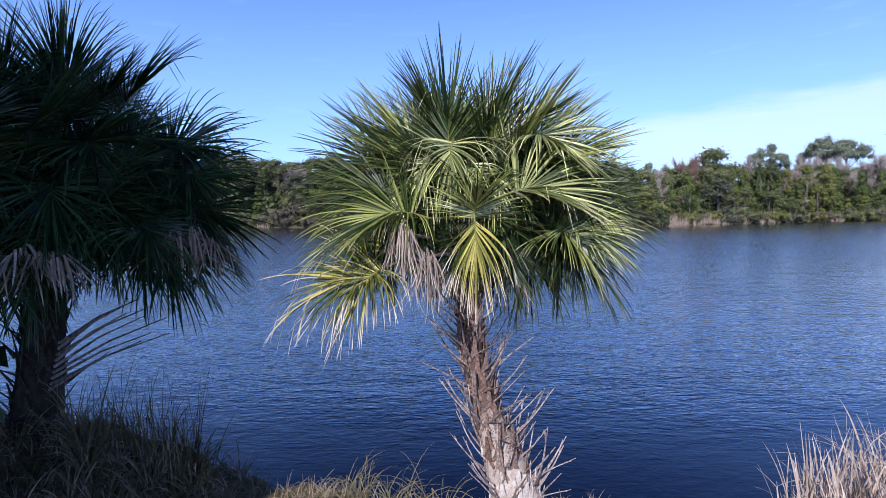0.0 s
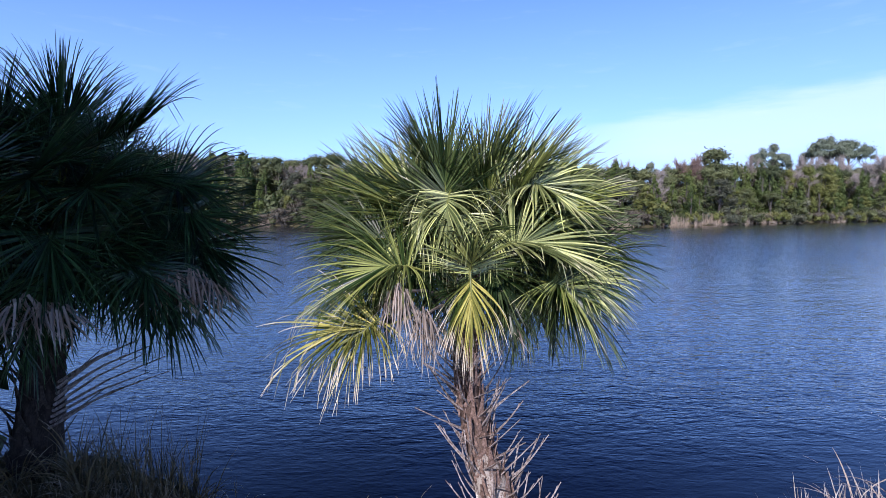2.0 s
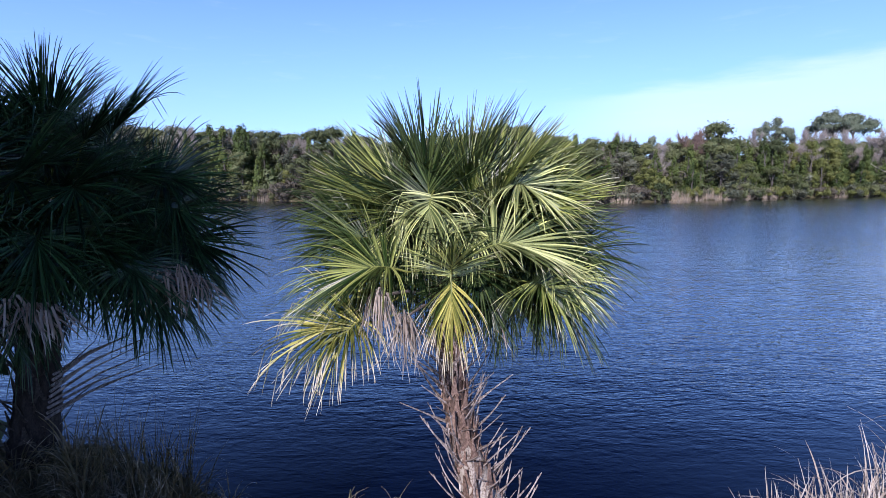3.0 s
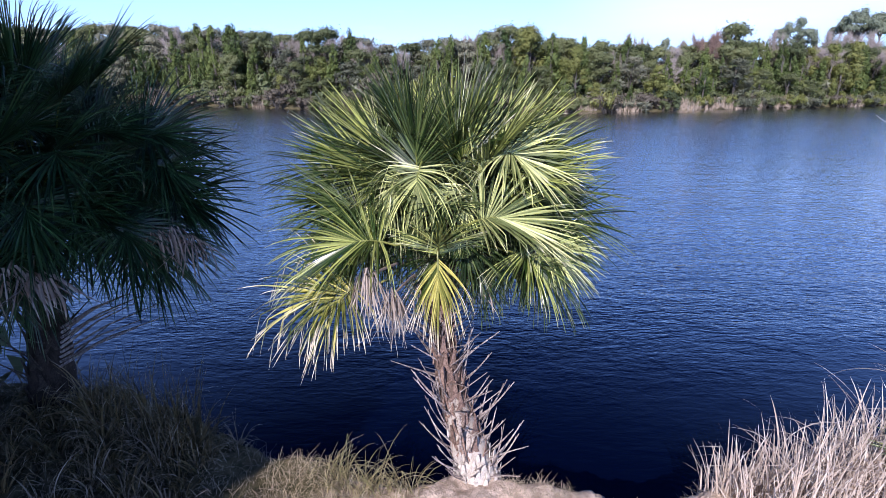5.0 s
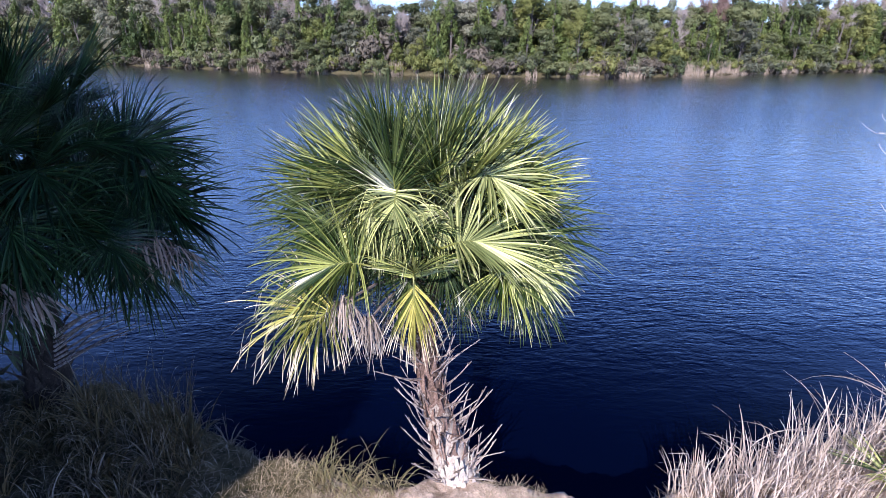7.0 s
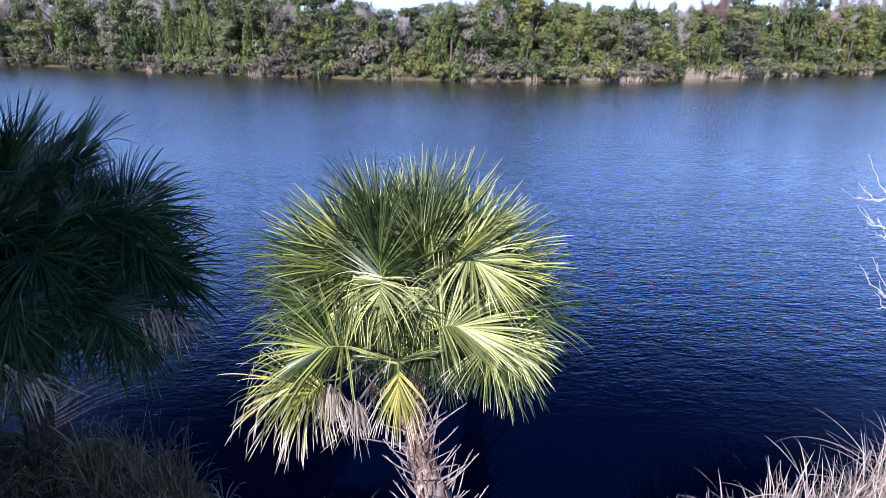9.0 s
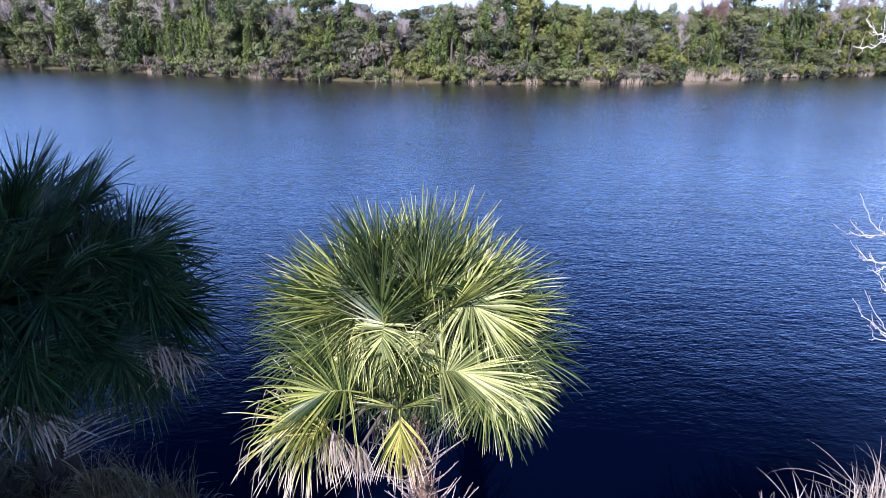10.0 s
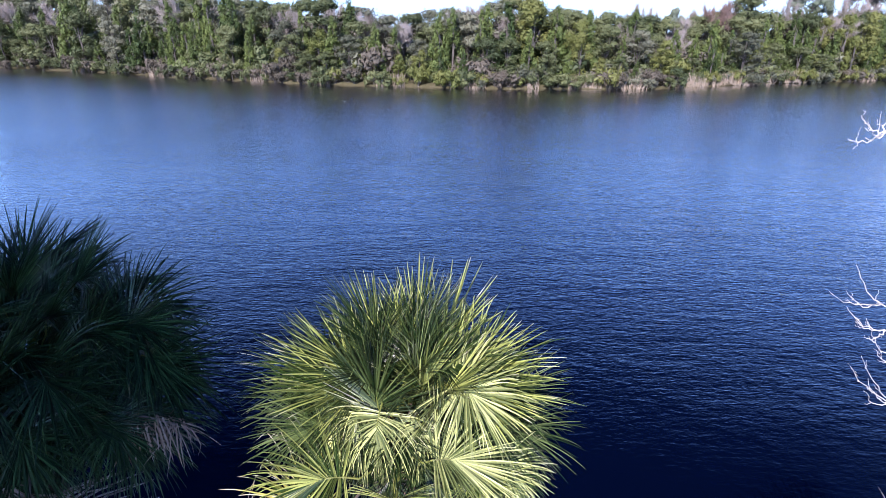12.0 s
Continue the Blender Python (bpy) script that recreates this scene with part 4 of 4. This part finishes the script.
for x, y, z in scatter(64, (-6.4, -1.9), (3.2, 5.8), rng, near_lip(-1.9, 0.15)):
    tussock((x, y, z), rng, rng.randint(16, 34), rng.uniform(0.4, 0.85) * (1.0 if x < -2.6 else 0.7), M_SEDGE if rng.random() < 0.88 else M_STRAW, "arching tussock of dry brown and green sedge")
# bleached reeds on the other side
reed_zone = lambda x, y: -0.75 < y - float(lip(x)) < 0.4 and x > 3.12 + 0.4 * abs(y - 4.5)
reed_slope = lambda x: np.clip(0.93 + 0.17 * (x - 3.2) + 0.12 * np.clip(x - 4.4, 0, 2), 0.9, 1.7)
grass_patch("reed_bed", scatter(2500, (2.95, 7.2), (3.5, 5.6), rng, reed_zone, 0.15), rng, (0.45, 1.05), (0.008, 0.017), (0.0, 0.20), (0.0, 0.6),
            M_REED, "bleached dry reeds at the water's edge", "reeds", 0.25, steps=7, taller=reed_slope, blunt=5.0)
grass_patch("reed_bed", scatter(170, (3.85, 7.0), (3.8, 5.4), rng, reed_zone, 0.1), rng, (0.8, 1.4), (0.011, 0.019), (0.0, 0.25), (0.8, 2.8),
            M_REED, "tall arching dry reed leaves", "reeds", 0.1, steps=14, taller=reed_slope, blunt=5.0)
grass_patch("reed_litter", scatter(1600, (3.0, 7.2), (3.2, 5.2), rng, reed_zone, 0.0), rng, (0.2, 0.6), (0.006, 0.014), (0.5, 1.4), (0.0, 0.6),
            M_REED, "tangled broken reed litter", "reeds", 0.3)


def palmetto(place, rng):
    ob = new("palmetto_shrub")
    tagged(ob, "low green fan palmetto among dry reeds", "shrub")
    p = Vector(place)
    for k in range(5):
        a = k * 1.3 + 1.2
        hub = p + Vector((math.cos(a) * 0.3, math.sin(a) * 0.3, 0.35 + 0.08 * k))
        frond(ob, p, hub, rng, M_FROND, math.degrees(math.atan2(math.cos(a), -math.sin(a))), 50, 0.56, 40, 110, 0.3, 0.2, 30)
    return ob


palmetto((5.62, 3.78, 1.12), random.Random(3))


def bare_tree(place, rng):
    """A leafless bleached tree whose curved branch tips reach out over the water."""
    tree = new("bare_tree")
    tagged(tree, "leafless bleached white tree with forking twigs", "tree")
    p = Vector(place)
    foot = p + Vector((2.5, -0.4, 0.2))
    trunk_pts = [foot + Vector((0.1 * math.sin(i * 1.3), 0.08 * math.cos(i), i * 0.9)) for i in range(9)]
    v, f = tube(trunk_pts, [0.085, 0.075, 0.066, 0.058, 0.048, 0.04, 0.03, 0.02, 0.01], 8, 0.05, rng)
    mesh_object("trunk", v, f, M_WHITE_TWIG, tree)

    def bough(a, b, sag, r0, r1, n=9):
        pts = []
        for i in range(n + 1):
            u = i / n
            q = a.lerp(b, u) + Vector((0, 0, -sag * math.sin(math.pi * u)))
            k = 0.02 if 0 < i < n else 0.0
            pts.append(q + Vector((rng.uniform(-k, k), rng.uniform(-k, k), rng.uniform(-k, k))))
        return pts, tube(pts, [r0 + (r1 - r0) * i / n for i in range(n + 1)], 5)

    def twigs(pts, length, out, share):
        for i in range(2, len(pts)):
            if rng.random() > share:
                continue
            d = (pts[i] - pts[i - 1]).normalized()
            e = pts[i] + (d + Vector((rng.uniform(-0.7, 0.9), rng.uniform(-1, 1), rng.uniform(-0.5, 1.3)))) * length * rng.uniform(0.5, 1.1)
            sub, shape = bough(pts[i], e, length * rng.uniform(0.0, 0.35), 0.0045, 0.0015, 5)
            out.append(shape)
            if length > 0.2:
                twigs(sub, length * 0.5, out, 0.3)
    # the fork of each limb and the ends of its twigs, as offsets from the trunk's foot
    for fork, ends in (((-1.37, 0.3, 4.31), ((-1.89, 0.3, 4.89), (-1.98, 0.2, 4.56), (-1.95, 0.5, 4.39), (-1.67, 0.1, 4.63))),
                       ((-1.10, 0.4, 3.85), ((-1.70, 0.3, 4.15), (-1.55, 0.6, 4.10), (-1.45, 0.2, 3.95))),
                       ((-1.00, 0.2, 3.57), ((-1.37, 0.3, 3.80), (-1.30, 0.1, 3.66))),
                       ((-0.65, 0.3, 2.67), ((-1.51, 0.3, 3.35), (-1.28, 0.4, 3.42), (-1.25, 0.2, 2.96), (-1.15, 0.3, 3.10))),
                       ((-2.93, -0.7, 6.77), ((-3.22, -0.7, 6.93), (-3.18, -0.6, 6.68), (-3.08, -0.75, 6.97), (-2.92, -0.6, 7.15))),
                       ((0.7, 0.6, 5.2), ((1.2, 0.9, 5.7), (1.0, 0.3, 5.8))), ((0.5, -0.6, 4.0), ((0.9, -0.9, 4.6), (0.6, -1.1, 4.3)))):
        out = []
        fork = p + Vector(fork)
        z = min(7.0, max(1.2, fork.z - foot.z - 0.45 * abs(fork.x - foot.x)))
        i = min(int(z / 0.9), 7)
        start = trunk_pts[i].lerp(trunk_pts[i + 1], z / 0.9 - i)
        pts, shape = bough(start, fork, 0.08, 0.022, 0.009)
        out.append(shape)
        twigs(pts[2:7], 0.18, out, 0.4)
        for e in ends:
            pts, shape = bough(fork, p + Vector(e), rng.uniform(0.05, 0.14), 0.009, 0.002)
            out.append(shape)
            twigs(pts[1:8], 0.10, out, 0.5)
        v, f = join(out)
        mesh_object("branch", v, f, M_WHITE_TWIG, tree)
    return tree


bare_tree((7.95, 6.3, 0.5), random.Random(8))


# ---------------------------------------------------------------- trees across the lake
def leaf_cloud(centres, size, rs, count, flat=0.0, upright=0.0, aspect=1.6, wide=0.42):
    """Small pointed leaf clumps round the given centres (x, y, z, rx, rz)."""
    c = np.asarray(centres, float)
    vol = c[:, 3] ** 2 * c[:, 4]
    idx = rs.choice(len(c), count, p=vol / vol.sum())
    d = rs.normal(size=(count, 3))
    d /= np.linalg.norm(d, axis=1, keepdims=True)
    rad = np.abs(rs.normal(0.62, 0.3, count))
    p = c[idx, :3] + d * rad[:, None] * np.stack([c[idx, 3], c[idx, 3], c[idx, 4]], 1)
    nrm = d + rs.normal(size=(count, 3)) * 0.28
    nrm[:, 2] += flat
    nrm /= np.linalg.norm(nrm, axis=1, keepdims=True)
    ref = rs.normal(size=(count, 3))
    ref[:, 2] += upright * 3
    t = ref - nrm * np.sum(ref * nrm, 1, keepdims=True)
    t /= np.linalg.norm(t, axis=1, keepdims=True)
    b = np.cross(nrm, t)
    s = size * rs.uniform(0.6, 1.4, count)[:, None]
    foot = p - t * s * aspect * 0.45
    q = np.stack([foot + b * s * wide, p + t * s * aspect * 0.65, foot - b * s * wide], 1)
    return q.reshape(-1, 3), np.arange(count * 3).reshape(-1, 3)


def limbs(rng, height, trunk_r, targets, lean=0.0, clear=0.25):
    top = Vector((lean, 0, height * 0.8))
    pts = [Vector((0, 0, -0.4)), Vector((lean * 0.2, 0.05, height * clear)), Vector((lean * 0.6, -0.05, height * 0.55)), top]
    shapes = [tube(pts, [trunk_r * 1.2, trunk_r, trunk_r * 0.7, trunk_r * 0.2], 7)]
    for tgt in targets:
        s = pts[1].lerp(pts[3], rng.uniform(0.1, 0.75))
        e = Vector(tgt)
        m = s.lerp(e, 0.5) + Vector((0, 0, rng.uniform(0.0, 0.4)))
        shapes.append(tube([s, m, e], [trunk_r * 0.4, trunk_r * 0.25, trunk_r * 0.06], 5))
    return join(shapes)


def twig_spray(ends, rs, count):
    """Bare twigs: slender three-sided spikes that fan up and out from the outer halves of the limbs."""
    e = np.asarray([tuple(q) for q in ends], float)
    i = rs.randint(0, len(e), count)
    foot = np.array([0.0, 0.0, 4.5])
    base = foot + (e[i] - foot) * rs.uniform(0.45, 1.0, count)[:, None] + rs.normal(size=(count, 3)) * 0.08
    d = (e[i] - foot) / np.linalg.norm(e[i] - foot, axis=1, keepdims=True) + rs.normal(size=(count, 3)) * 0.55
    d[:, 2] += 0.35
    d /= np.linalg.norm(d, axis=1, keepdims=True)
    tip = base + d * rs.uniform(0.4, 1.3, count)[:, None]
    s = np.cross(d, rs.normal(size=(count, 3)))
    s /= np.linalg.norm(s, axis=1, keepdims=True)
    n = np.cross(d, s)
    w = 0.022
    v = np.stack([base + s * w, base - s * w * 0.5 + n * w * 0.87, base - s * w * 0.5 - n * w * 0.87, tip], 1).reshape(-1, 3)
    o = np.arange(count)[:, None] * 4
    f = np.concatenate([o + np.array([[0, 1, 3]]), o + np.array([[1, 2, 3]]), o + np.array([[2, 0, 3]])])
    return v, f


def far_tree(kind, seed):
    """A tree about ten metres high at the origin, in one of the kinds of the far wood."""
    rng, rs = random.Random(seed), np.random.RandomState(seed)
    tree = new(kind)
    H = 10.0
    blobs, mat, size, count, kw = [], M_OAK, 0.20, 5200, {}
    trunk_r = 0.16
    if kind == "cedar_tree":
        mat, size, count, kw = M_CEDAR, 0.19, 5200, {"upright": 0.9, "aspect": 1.7, "wide": 0.42}
        for i in range(46):
            z = 0.6 + (H - 0.6) * rng.random() ** 1.05
            r = 2.35 * (1 - z / H) ** 0.8 + 0.10
            a = rng.uniform(0, 6.283)
            k = r * rng.uniform(0.35, 0.9)
            blobs.append((math.cos(a) * k, math.sin(a) * k, z, 0.22 + 0.42 * r / 2, 0.7 + 0.4 * r / 2))
    elif kind == "oak_tree" or kind == "mossy_tree":
        mat = M_OAK if kind == "oak_tree" else M_MOSS
        for i in range(20):
            a, e = rng.uniform(0, 6.283), rng.uniform(-0.5, 1.4)
            k = rng.uniform(1.0, 2.6)
            blobs.append((math.cos(a) * math.cos(e) * k, math.sin(a) * math.cos(e) * k, 6.4 + math.sin(e) * 3.0, rng.uniform(0.8, 1.35), rng.uniform(0.6, 1.0)))
        for i in range(9):
            a = rng.uniform(0, 6.283)
            blobs.append((math.cos(a) * 1.9, math.sin(a) * 1.9, rng.uniform(1.2, 4.5), 1.0, 1.0))
        kw = {"upright": 0.4 if kind == "mossy_tree" else 0.0}
    elif kind == "bare_wood_tree" or kind == "russet_tree":
        mat = M_TWIG_HAZE if kind == "bare_wood_tree" else M_RED
        for i in range(26):
            a, k = rng.uniform(0, 6.283), rng.uniform(0.3, 2.6)
            blobs.append((math.cos(a) * k, math.sin(a) * k, 9.0 - 0.27 * k * k + rng.uniform(-2.6, 0.3), 0.5, 0.6))
    elif kind == "pine_tree":
        mat, size, count, kw = M_PINE, 0.18, 5200, {"flat": 0.5}
        for i in range(40):
            a, k = rng.uniform(0, 6.283), 3.0 * math.sqrt(rng.random())
            blobs.append((math.cos(a) * k, math.sin(a) * k, 9.4 - 0.20 * k * k + rng.uniform(-0.9, 0.1), rng.uniform(0.6, 1.0), rng.uniform(0.35, 0.6)))
    elif kind == "yellow_green_tree":
        mat, size, count = M_YELLOW, 0.20, 4200
        for i in range(20):
            z = rng.uniform(1.5, 9.6)
            r = 2.0 * math.sin(math.pi * (0.12 + 0.8 * z / 10.5)) + 0.1
            a = rng.uniform(0, 6.283)
            blobs.append((math.cos(a) * r * 0.7, math.sin(a) * r * 0.7, z, 0.9, 0.9))
    targets = [b[:3] for b in blobs if b[2] > 2.5][:12 if kind not in ("bare_wood_tree", "russet_tree") else 22]
    v, f = limbs(rng, H, trunk_r, targets, rng.uniform(-0.5, 0.5), 0.2 if kind != "pine_tree" else 0.5)
    mesh_object("trunk", v, f, M_BARK, tree)
    if kind in ("bare_wood_tree", "russet_tree"):
        v, f = twig_spray(targets, rs, 3200)
    else:
        v, f = leaf_cloud(blobs, size, rs, count, **kw)
    mesh_object("crown", v.tolist(), f.tolist(), mat, tree)
    return tree


def shrub(seed, mat, name, label):
    rng, rs = random.Random(seed), np.random.RandomState(seed)
    ob = new(name)
    blobs = [(rng.uniform(-1.2, 1.2), rng.uniform(-0.9, 0.9), rng.uniform(0.3, 1.6), rng.uniform(0.4, 0.8), rng.uniform(0.4, 0.7)) for _ in range(10)]
    v, f = leaf_cloud(blobs, 0.20, rs, 800)
    mesh_object("foliage", v.tolist(), f.tolist(), mat, ob)
    v, f = join([tube([(rng.uniform(-0.2, 0.2), 0, -0.3), Vector(b[:3]) * 0.6, b[:3]], [0.05, 0.03, 0.01], 5) for b in blobs[:6]])
    mesh_object("branch_work", v, f, M_BARK, ob)
    return tagged(ob, label, "shrub", "shrubs on the far shore")


LABELS = {
    "cedar_tree": "dark green pointed cedar on the far shore",
    "oak_tree": "broad olive-green oak in the far wood",
    "mossy_tree": "grey-green tree hung with moss in the far wood",
    "bare_wood_tree": "leafless grey-pink tree in the far wood",
    "pine_tree": "tall flat-topped pine above the far wood",
    "russet_tree": "russet winter tree in the far wood",
    "yellow_green_tree": "yellow-green young tree by the far shore",
}
PROTO = {}
for kind, n in (("cedar_tree", 5), ("oak_tree", 4), ("mossy_tree", 4), ("bare_wood_tree", 3), ("pine_tree", 3), ("russet_tree", 1), ("yellow_green_tree", 3)):
    PROTO[kind] = []
    for i in range(n):
        t = far_tree(kind, 100 + 17 * i + len(kind))
        tagged(t, LABELS[kind], "tree", "trees of the far wood")
        PROTO[kind].append([t, False])


def plant(kind, x, y, height, rng, wide=1.0):
    slot = rng.choice([q for q in PROTO[kind] if not q[1]] or PROTO[kind])
    z = float(ground_height(x, y))
    m = Matrix.Translation((x, y, z)) @ Matrix.Rotation(rng.uniform(0, 6.283), 4, "Z")
    s = height / 10.0
    if slot[1]:
        ob = copy_thing(slot[0], m)
    else:
        ob, slot[1] = slot[0], True
        ob.matrix_basis = m
    w = s * wide * rng.uniform(0.85, 1.2)
    ob.scale = (w, w, s)
    return ob


# skyline of the wood: bearing (x over y) and height of the tallest row
SKY_B = [-1.3, -0.85, -0.65, -0.5, -0.35, -0.22, -0.15, -0.12, -0.04, 0.05, 0.15, 0.21, 0.30, 0.38, 0.44, 0.50, 0.60, 0.80, 1.1]
SKY_H = [20.3, 18.8, 17.9, 16.5, 14.9, 14.1, 13.3, 11.5, 12.1, 13.7, 14.1, 11.9, 11.9, 11.3, 10.9, 12.3, 12.1, 12.5, 13.3]
rng = random.Random(77)
for row, (back, step, lo, hi, mix) in enumerate((
        (3.0, 3.2, 0.30, 0.66, ("cedar_tree", "cedar_tree", "cedar_tree", "oak_tree", "oak_tree", "yellow_green_tree", "mossy_tree")),
        (6.5, 3.2, 0.55, 0.92, ("cedar_tree", "cedar_tree", "cedar_tree", "cedar_tree", "oak_tree", "mossy_tree", "yellow_green_tree")),
        (11.0, 3.6, 0.75, 0.95, ("oak_tree", "mossy_tree", "cedar_tree", "cedar_tree", "oak_tree", "bare_wood_tree")),
        (17.0, 3.3, 0.88, 0.99, ("mossy_tree", "oak_tree", "bare_wood_tree", "oak_tree")),
        (22.0, 3.0, 0.60, 0.78, ("oak_tree", "mossy_tree", "oak_tree")))):
    x = -130.0 if row else -125.0
    while x < 112:
        px = x + rng.uniform(-0.8, 0.8)
        py = float(shore(px)) + back + rng.uniform(-1.2, 1.2)
        H = float(np.interp(px / py, SKY_B, SKY_H)) * rng.uniform(lo, hi)
        kind = rng.choice(mix)
        if kind == "mossy_tree" and px > 5 and rng.random() < 0.7:
            kind = rng.choice(("cedar_tree", "yellow_green_tree", "oak_tree"))
        if kind == "mossy_tree" and px < -20 and row < 2 and rng.random() < 0.8:
            kind = "cedar_tree"
        if kind == "yellow_green_tree" and px < -25 and rng.random() < 0.75:
            kind = "cedar_tree"
        plant(kind, px, py, H, rng, (1.2, 1.15, 1.1, 1.35, 1.5)[row])
        x += step * (1.0 if px > -60 else 1.5) * rng.uniform(0.75, 1.3)
for kind, b, dist, h, wide in (("pine_tree", 0.785, 128, 19.6, 0.85), ("pine_tree", 0.745, 128, 20.0, 0.9), ("pine_tree", 0.634, 118, 16.8, 0.7), ("russet_tree", 0.480, 108, 14.0, 1.35), ("oak_tree", 0.525, 108, 14.6, 1.0),
                               ("bare_wood_tree", 0.335, 106, 13.0, 0.9), ("bare_wood_tree", 0.36, 108, 12.5, 0.9), ("pine_tree", 0.40, 112, 12.6, 0.4), ("bare_wood_tree", 0.70, 120, 15.0, 1.3), ("bare_wood_tree", 0.74, 121, 14.6, 1.3),
                               ("bare_wood_tree", 0.78, 120, 14.6, 1.3), ("bare_wood_tree", 0.85, 122, 15.5, 1.4), ("bare_wood_tree", 0.44, 112, 12.4, 1.2), ("bare_wood_tree", 0.60, 114, 14.2, 1.1)):
    plant(kind, b * dist, dist, h, rng, wide)
for kind in PROTO:
    while any(not q[1] for q in PROTO[kind]):
        plant(kind, rng.uniform(-40, 60), 112.0, 12.0, rng)

SHRUBS = [[shrub(1, M_OAK, "shrub", "olive-green shrub at the far waterline"), False], [shrub(2, M_MOSS, "shrub", "grey-green shrub at the far waterline"), False],
          [shrub(3, M_YELLOW, "shrub", "yellow-green shrub at the far waterline"), False], [shrub(4, M_BRUSH, "shrub", "leafless brown shrub at the far waterline"), False]]
x = -120.0
while x < 108:
    px = x + rng.uniform(-0.5, 0.5)
    py = float(shore(px)) + rng.choice((rng.uniform(-0.2, 1.2), rng.uniform(-0.2, 1.2), rng.uniform(3.5, 8.0)))
    slot = rng.choice([q for q in SHRUBS if not q[1]] or (SHRUBS if px > -20 else SHRUBS[:1] + SHRUBS[3:]))
    s = rng.uniform(0.7, 1.4) * (1.0 if py - float(shore(px)) < 3 else 1.7)
    m = Matrix.Translation((px, py, float(ground_height(px, py)))) @ Matrix.Rotation(rng.uniform(0, 6.3), 4, "Z")
    if slot[1]:
        ob = copy_thing(slot[0], m)
    else:
        ob, slot[1] = slot[0], True
        ob.matrix_basis = m
    ob.scale = (s, s, s * rng.uniform(0.8, 1.3))
    x += 0.95 * (1.0 if px > -60 else 1.5)

# pale reeds along the far waterline, in clumps
base = []
while len(base) < 6500:
    x = rng.uniform(-90, 100)
    if noise.noise(Vector((x * 0.16, 3.1, 0))) + 0.25 * noise.noise(Vector((x * 0.7, 0, 0))) < (0.0 if -5 < x < 70 else 0.26):
        continue
    base.append((x, float(shore(x)) + rng.uniform(-0.3, 1.8)))
base = np.array(base)
base = np.column_stack([base, np.maximum(ground_height(base[:, 0], base[:, 1]), -0.2)])
grass_patch("far_reeds", base, rng, (0.5, 2.1), (0.04, 0.09), (0.0, 0.2), (0.0, 0.4), M_FAR_REED, "dry tan reeds along the far waterline", "reeds", steps=3)


# ---------------------------------------------------------------- unseen trees put in to shade the bank
def shade_tree(place, crown_c, crown_r, rng, rs):
    tree = new("shade_tree")
    tagged(tree, "unseen tall dense oak put in to shade the bank", "tree")
    p, c = Vector(place), Vector(crown_c)
    blobs = []
    for i in range(90):
        d = Vector((rng.uniform(-1, 1), rng.uniform(-1, 1), rng.uniform(-1, 1)))
        blobs.append((c.x + d.x * crown_r[0], c.y + d.y * crown_r[1], c.z + d.z * crown_r[2], 1.3, 1.1))
    shapes = [tube([p, p.lerp(c, 0.5) + Vector((0.3, 0, 0)), c], [0.4, 0.32, 0.15], 10)]
    for b in blobs[:16]:
        shapes.append(tube([p.lerp(c, 0.6), p.lerp(c, 0.8).lerp(Vector(b[:3]), 0.5), b[:3]], [0.18, 0.1, 0.03], 6))
    v, f = join(shapes)
    mesh_object("trunk", v, f, M_BARK, tree)
    v, f = leaf_cloud(blobs, 0.40, rs, 36000)
    mesh_object("crown", v.tolist(), f.tolist(), M_OAK, tree)
    return tree


LIGHT_SIDE = Vector((-SUN_DIR.y, SUN_DIR.x, 0)).normalized()
edge = Vector((-0.29, 4.5, 1.3)) + SUN_DIR * 17
for k, (c, r) in enumerate(((edge - LIGHT_SIDE * 6.3 + Vector((0, 0, 1.4)), (3.4, 3.4, 5.0)), (edge - LIGHT_SIDE * 13.0 + Vector((0, 0, 1.5)), (3.8, 3.8, 5.0)),
                            # slim crown added to close the edge of the shadow
                            (edge - LIGHT_SIDE * 3.75 + Vector((0, 0, 1.4)), (0.7, 0.7, 5.2)),
                            # three more unseen crowns, added only to hold skylight off the shaded palm
                            (Vector((-9.6, -6.6, 5.6)), (2.6, 2.2, 4.4)), (Vector((-9.4, -1.5, 5.0)), (2.6, 2.8, 4.6)), (Vector((-10.2, 3.6, 4.6)), (2.4, 2.8, 4.2)))):
    shade_tree((c.x, c.y - 0.4, 1.0), c, r, random.Random(4 + k), np.random.RandomState(4 + k))
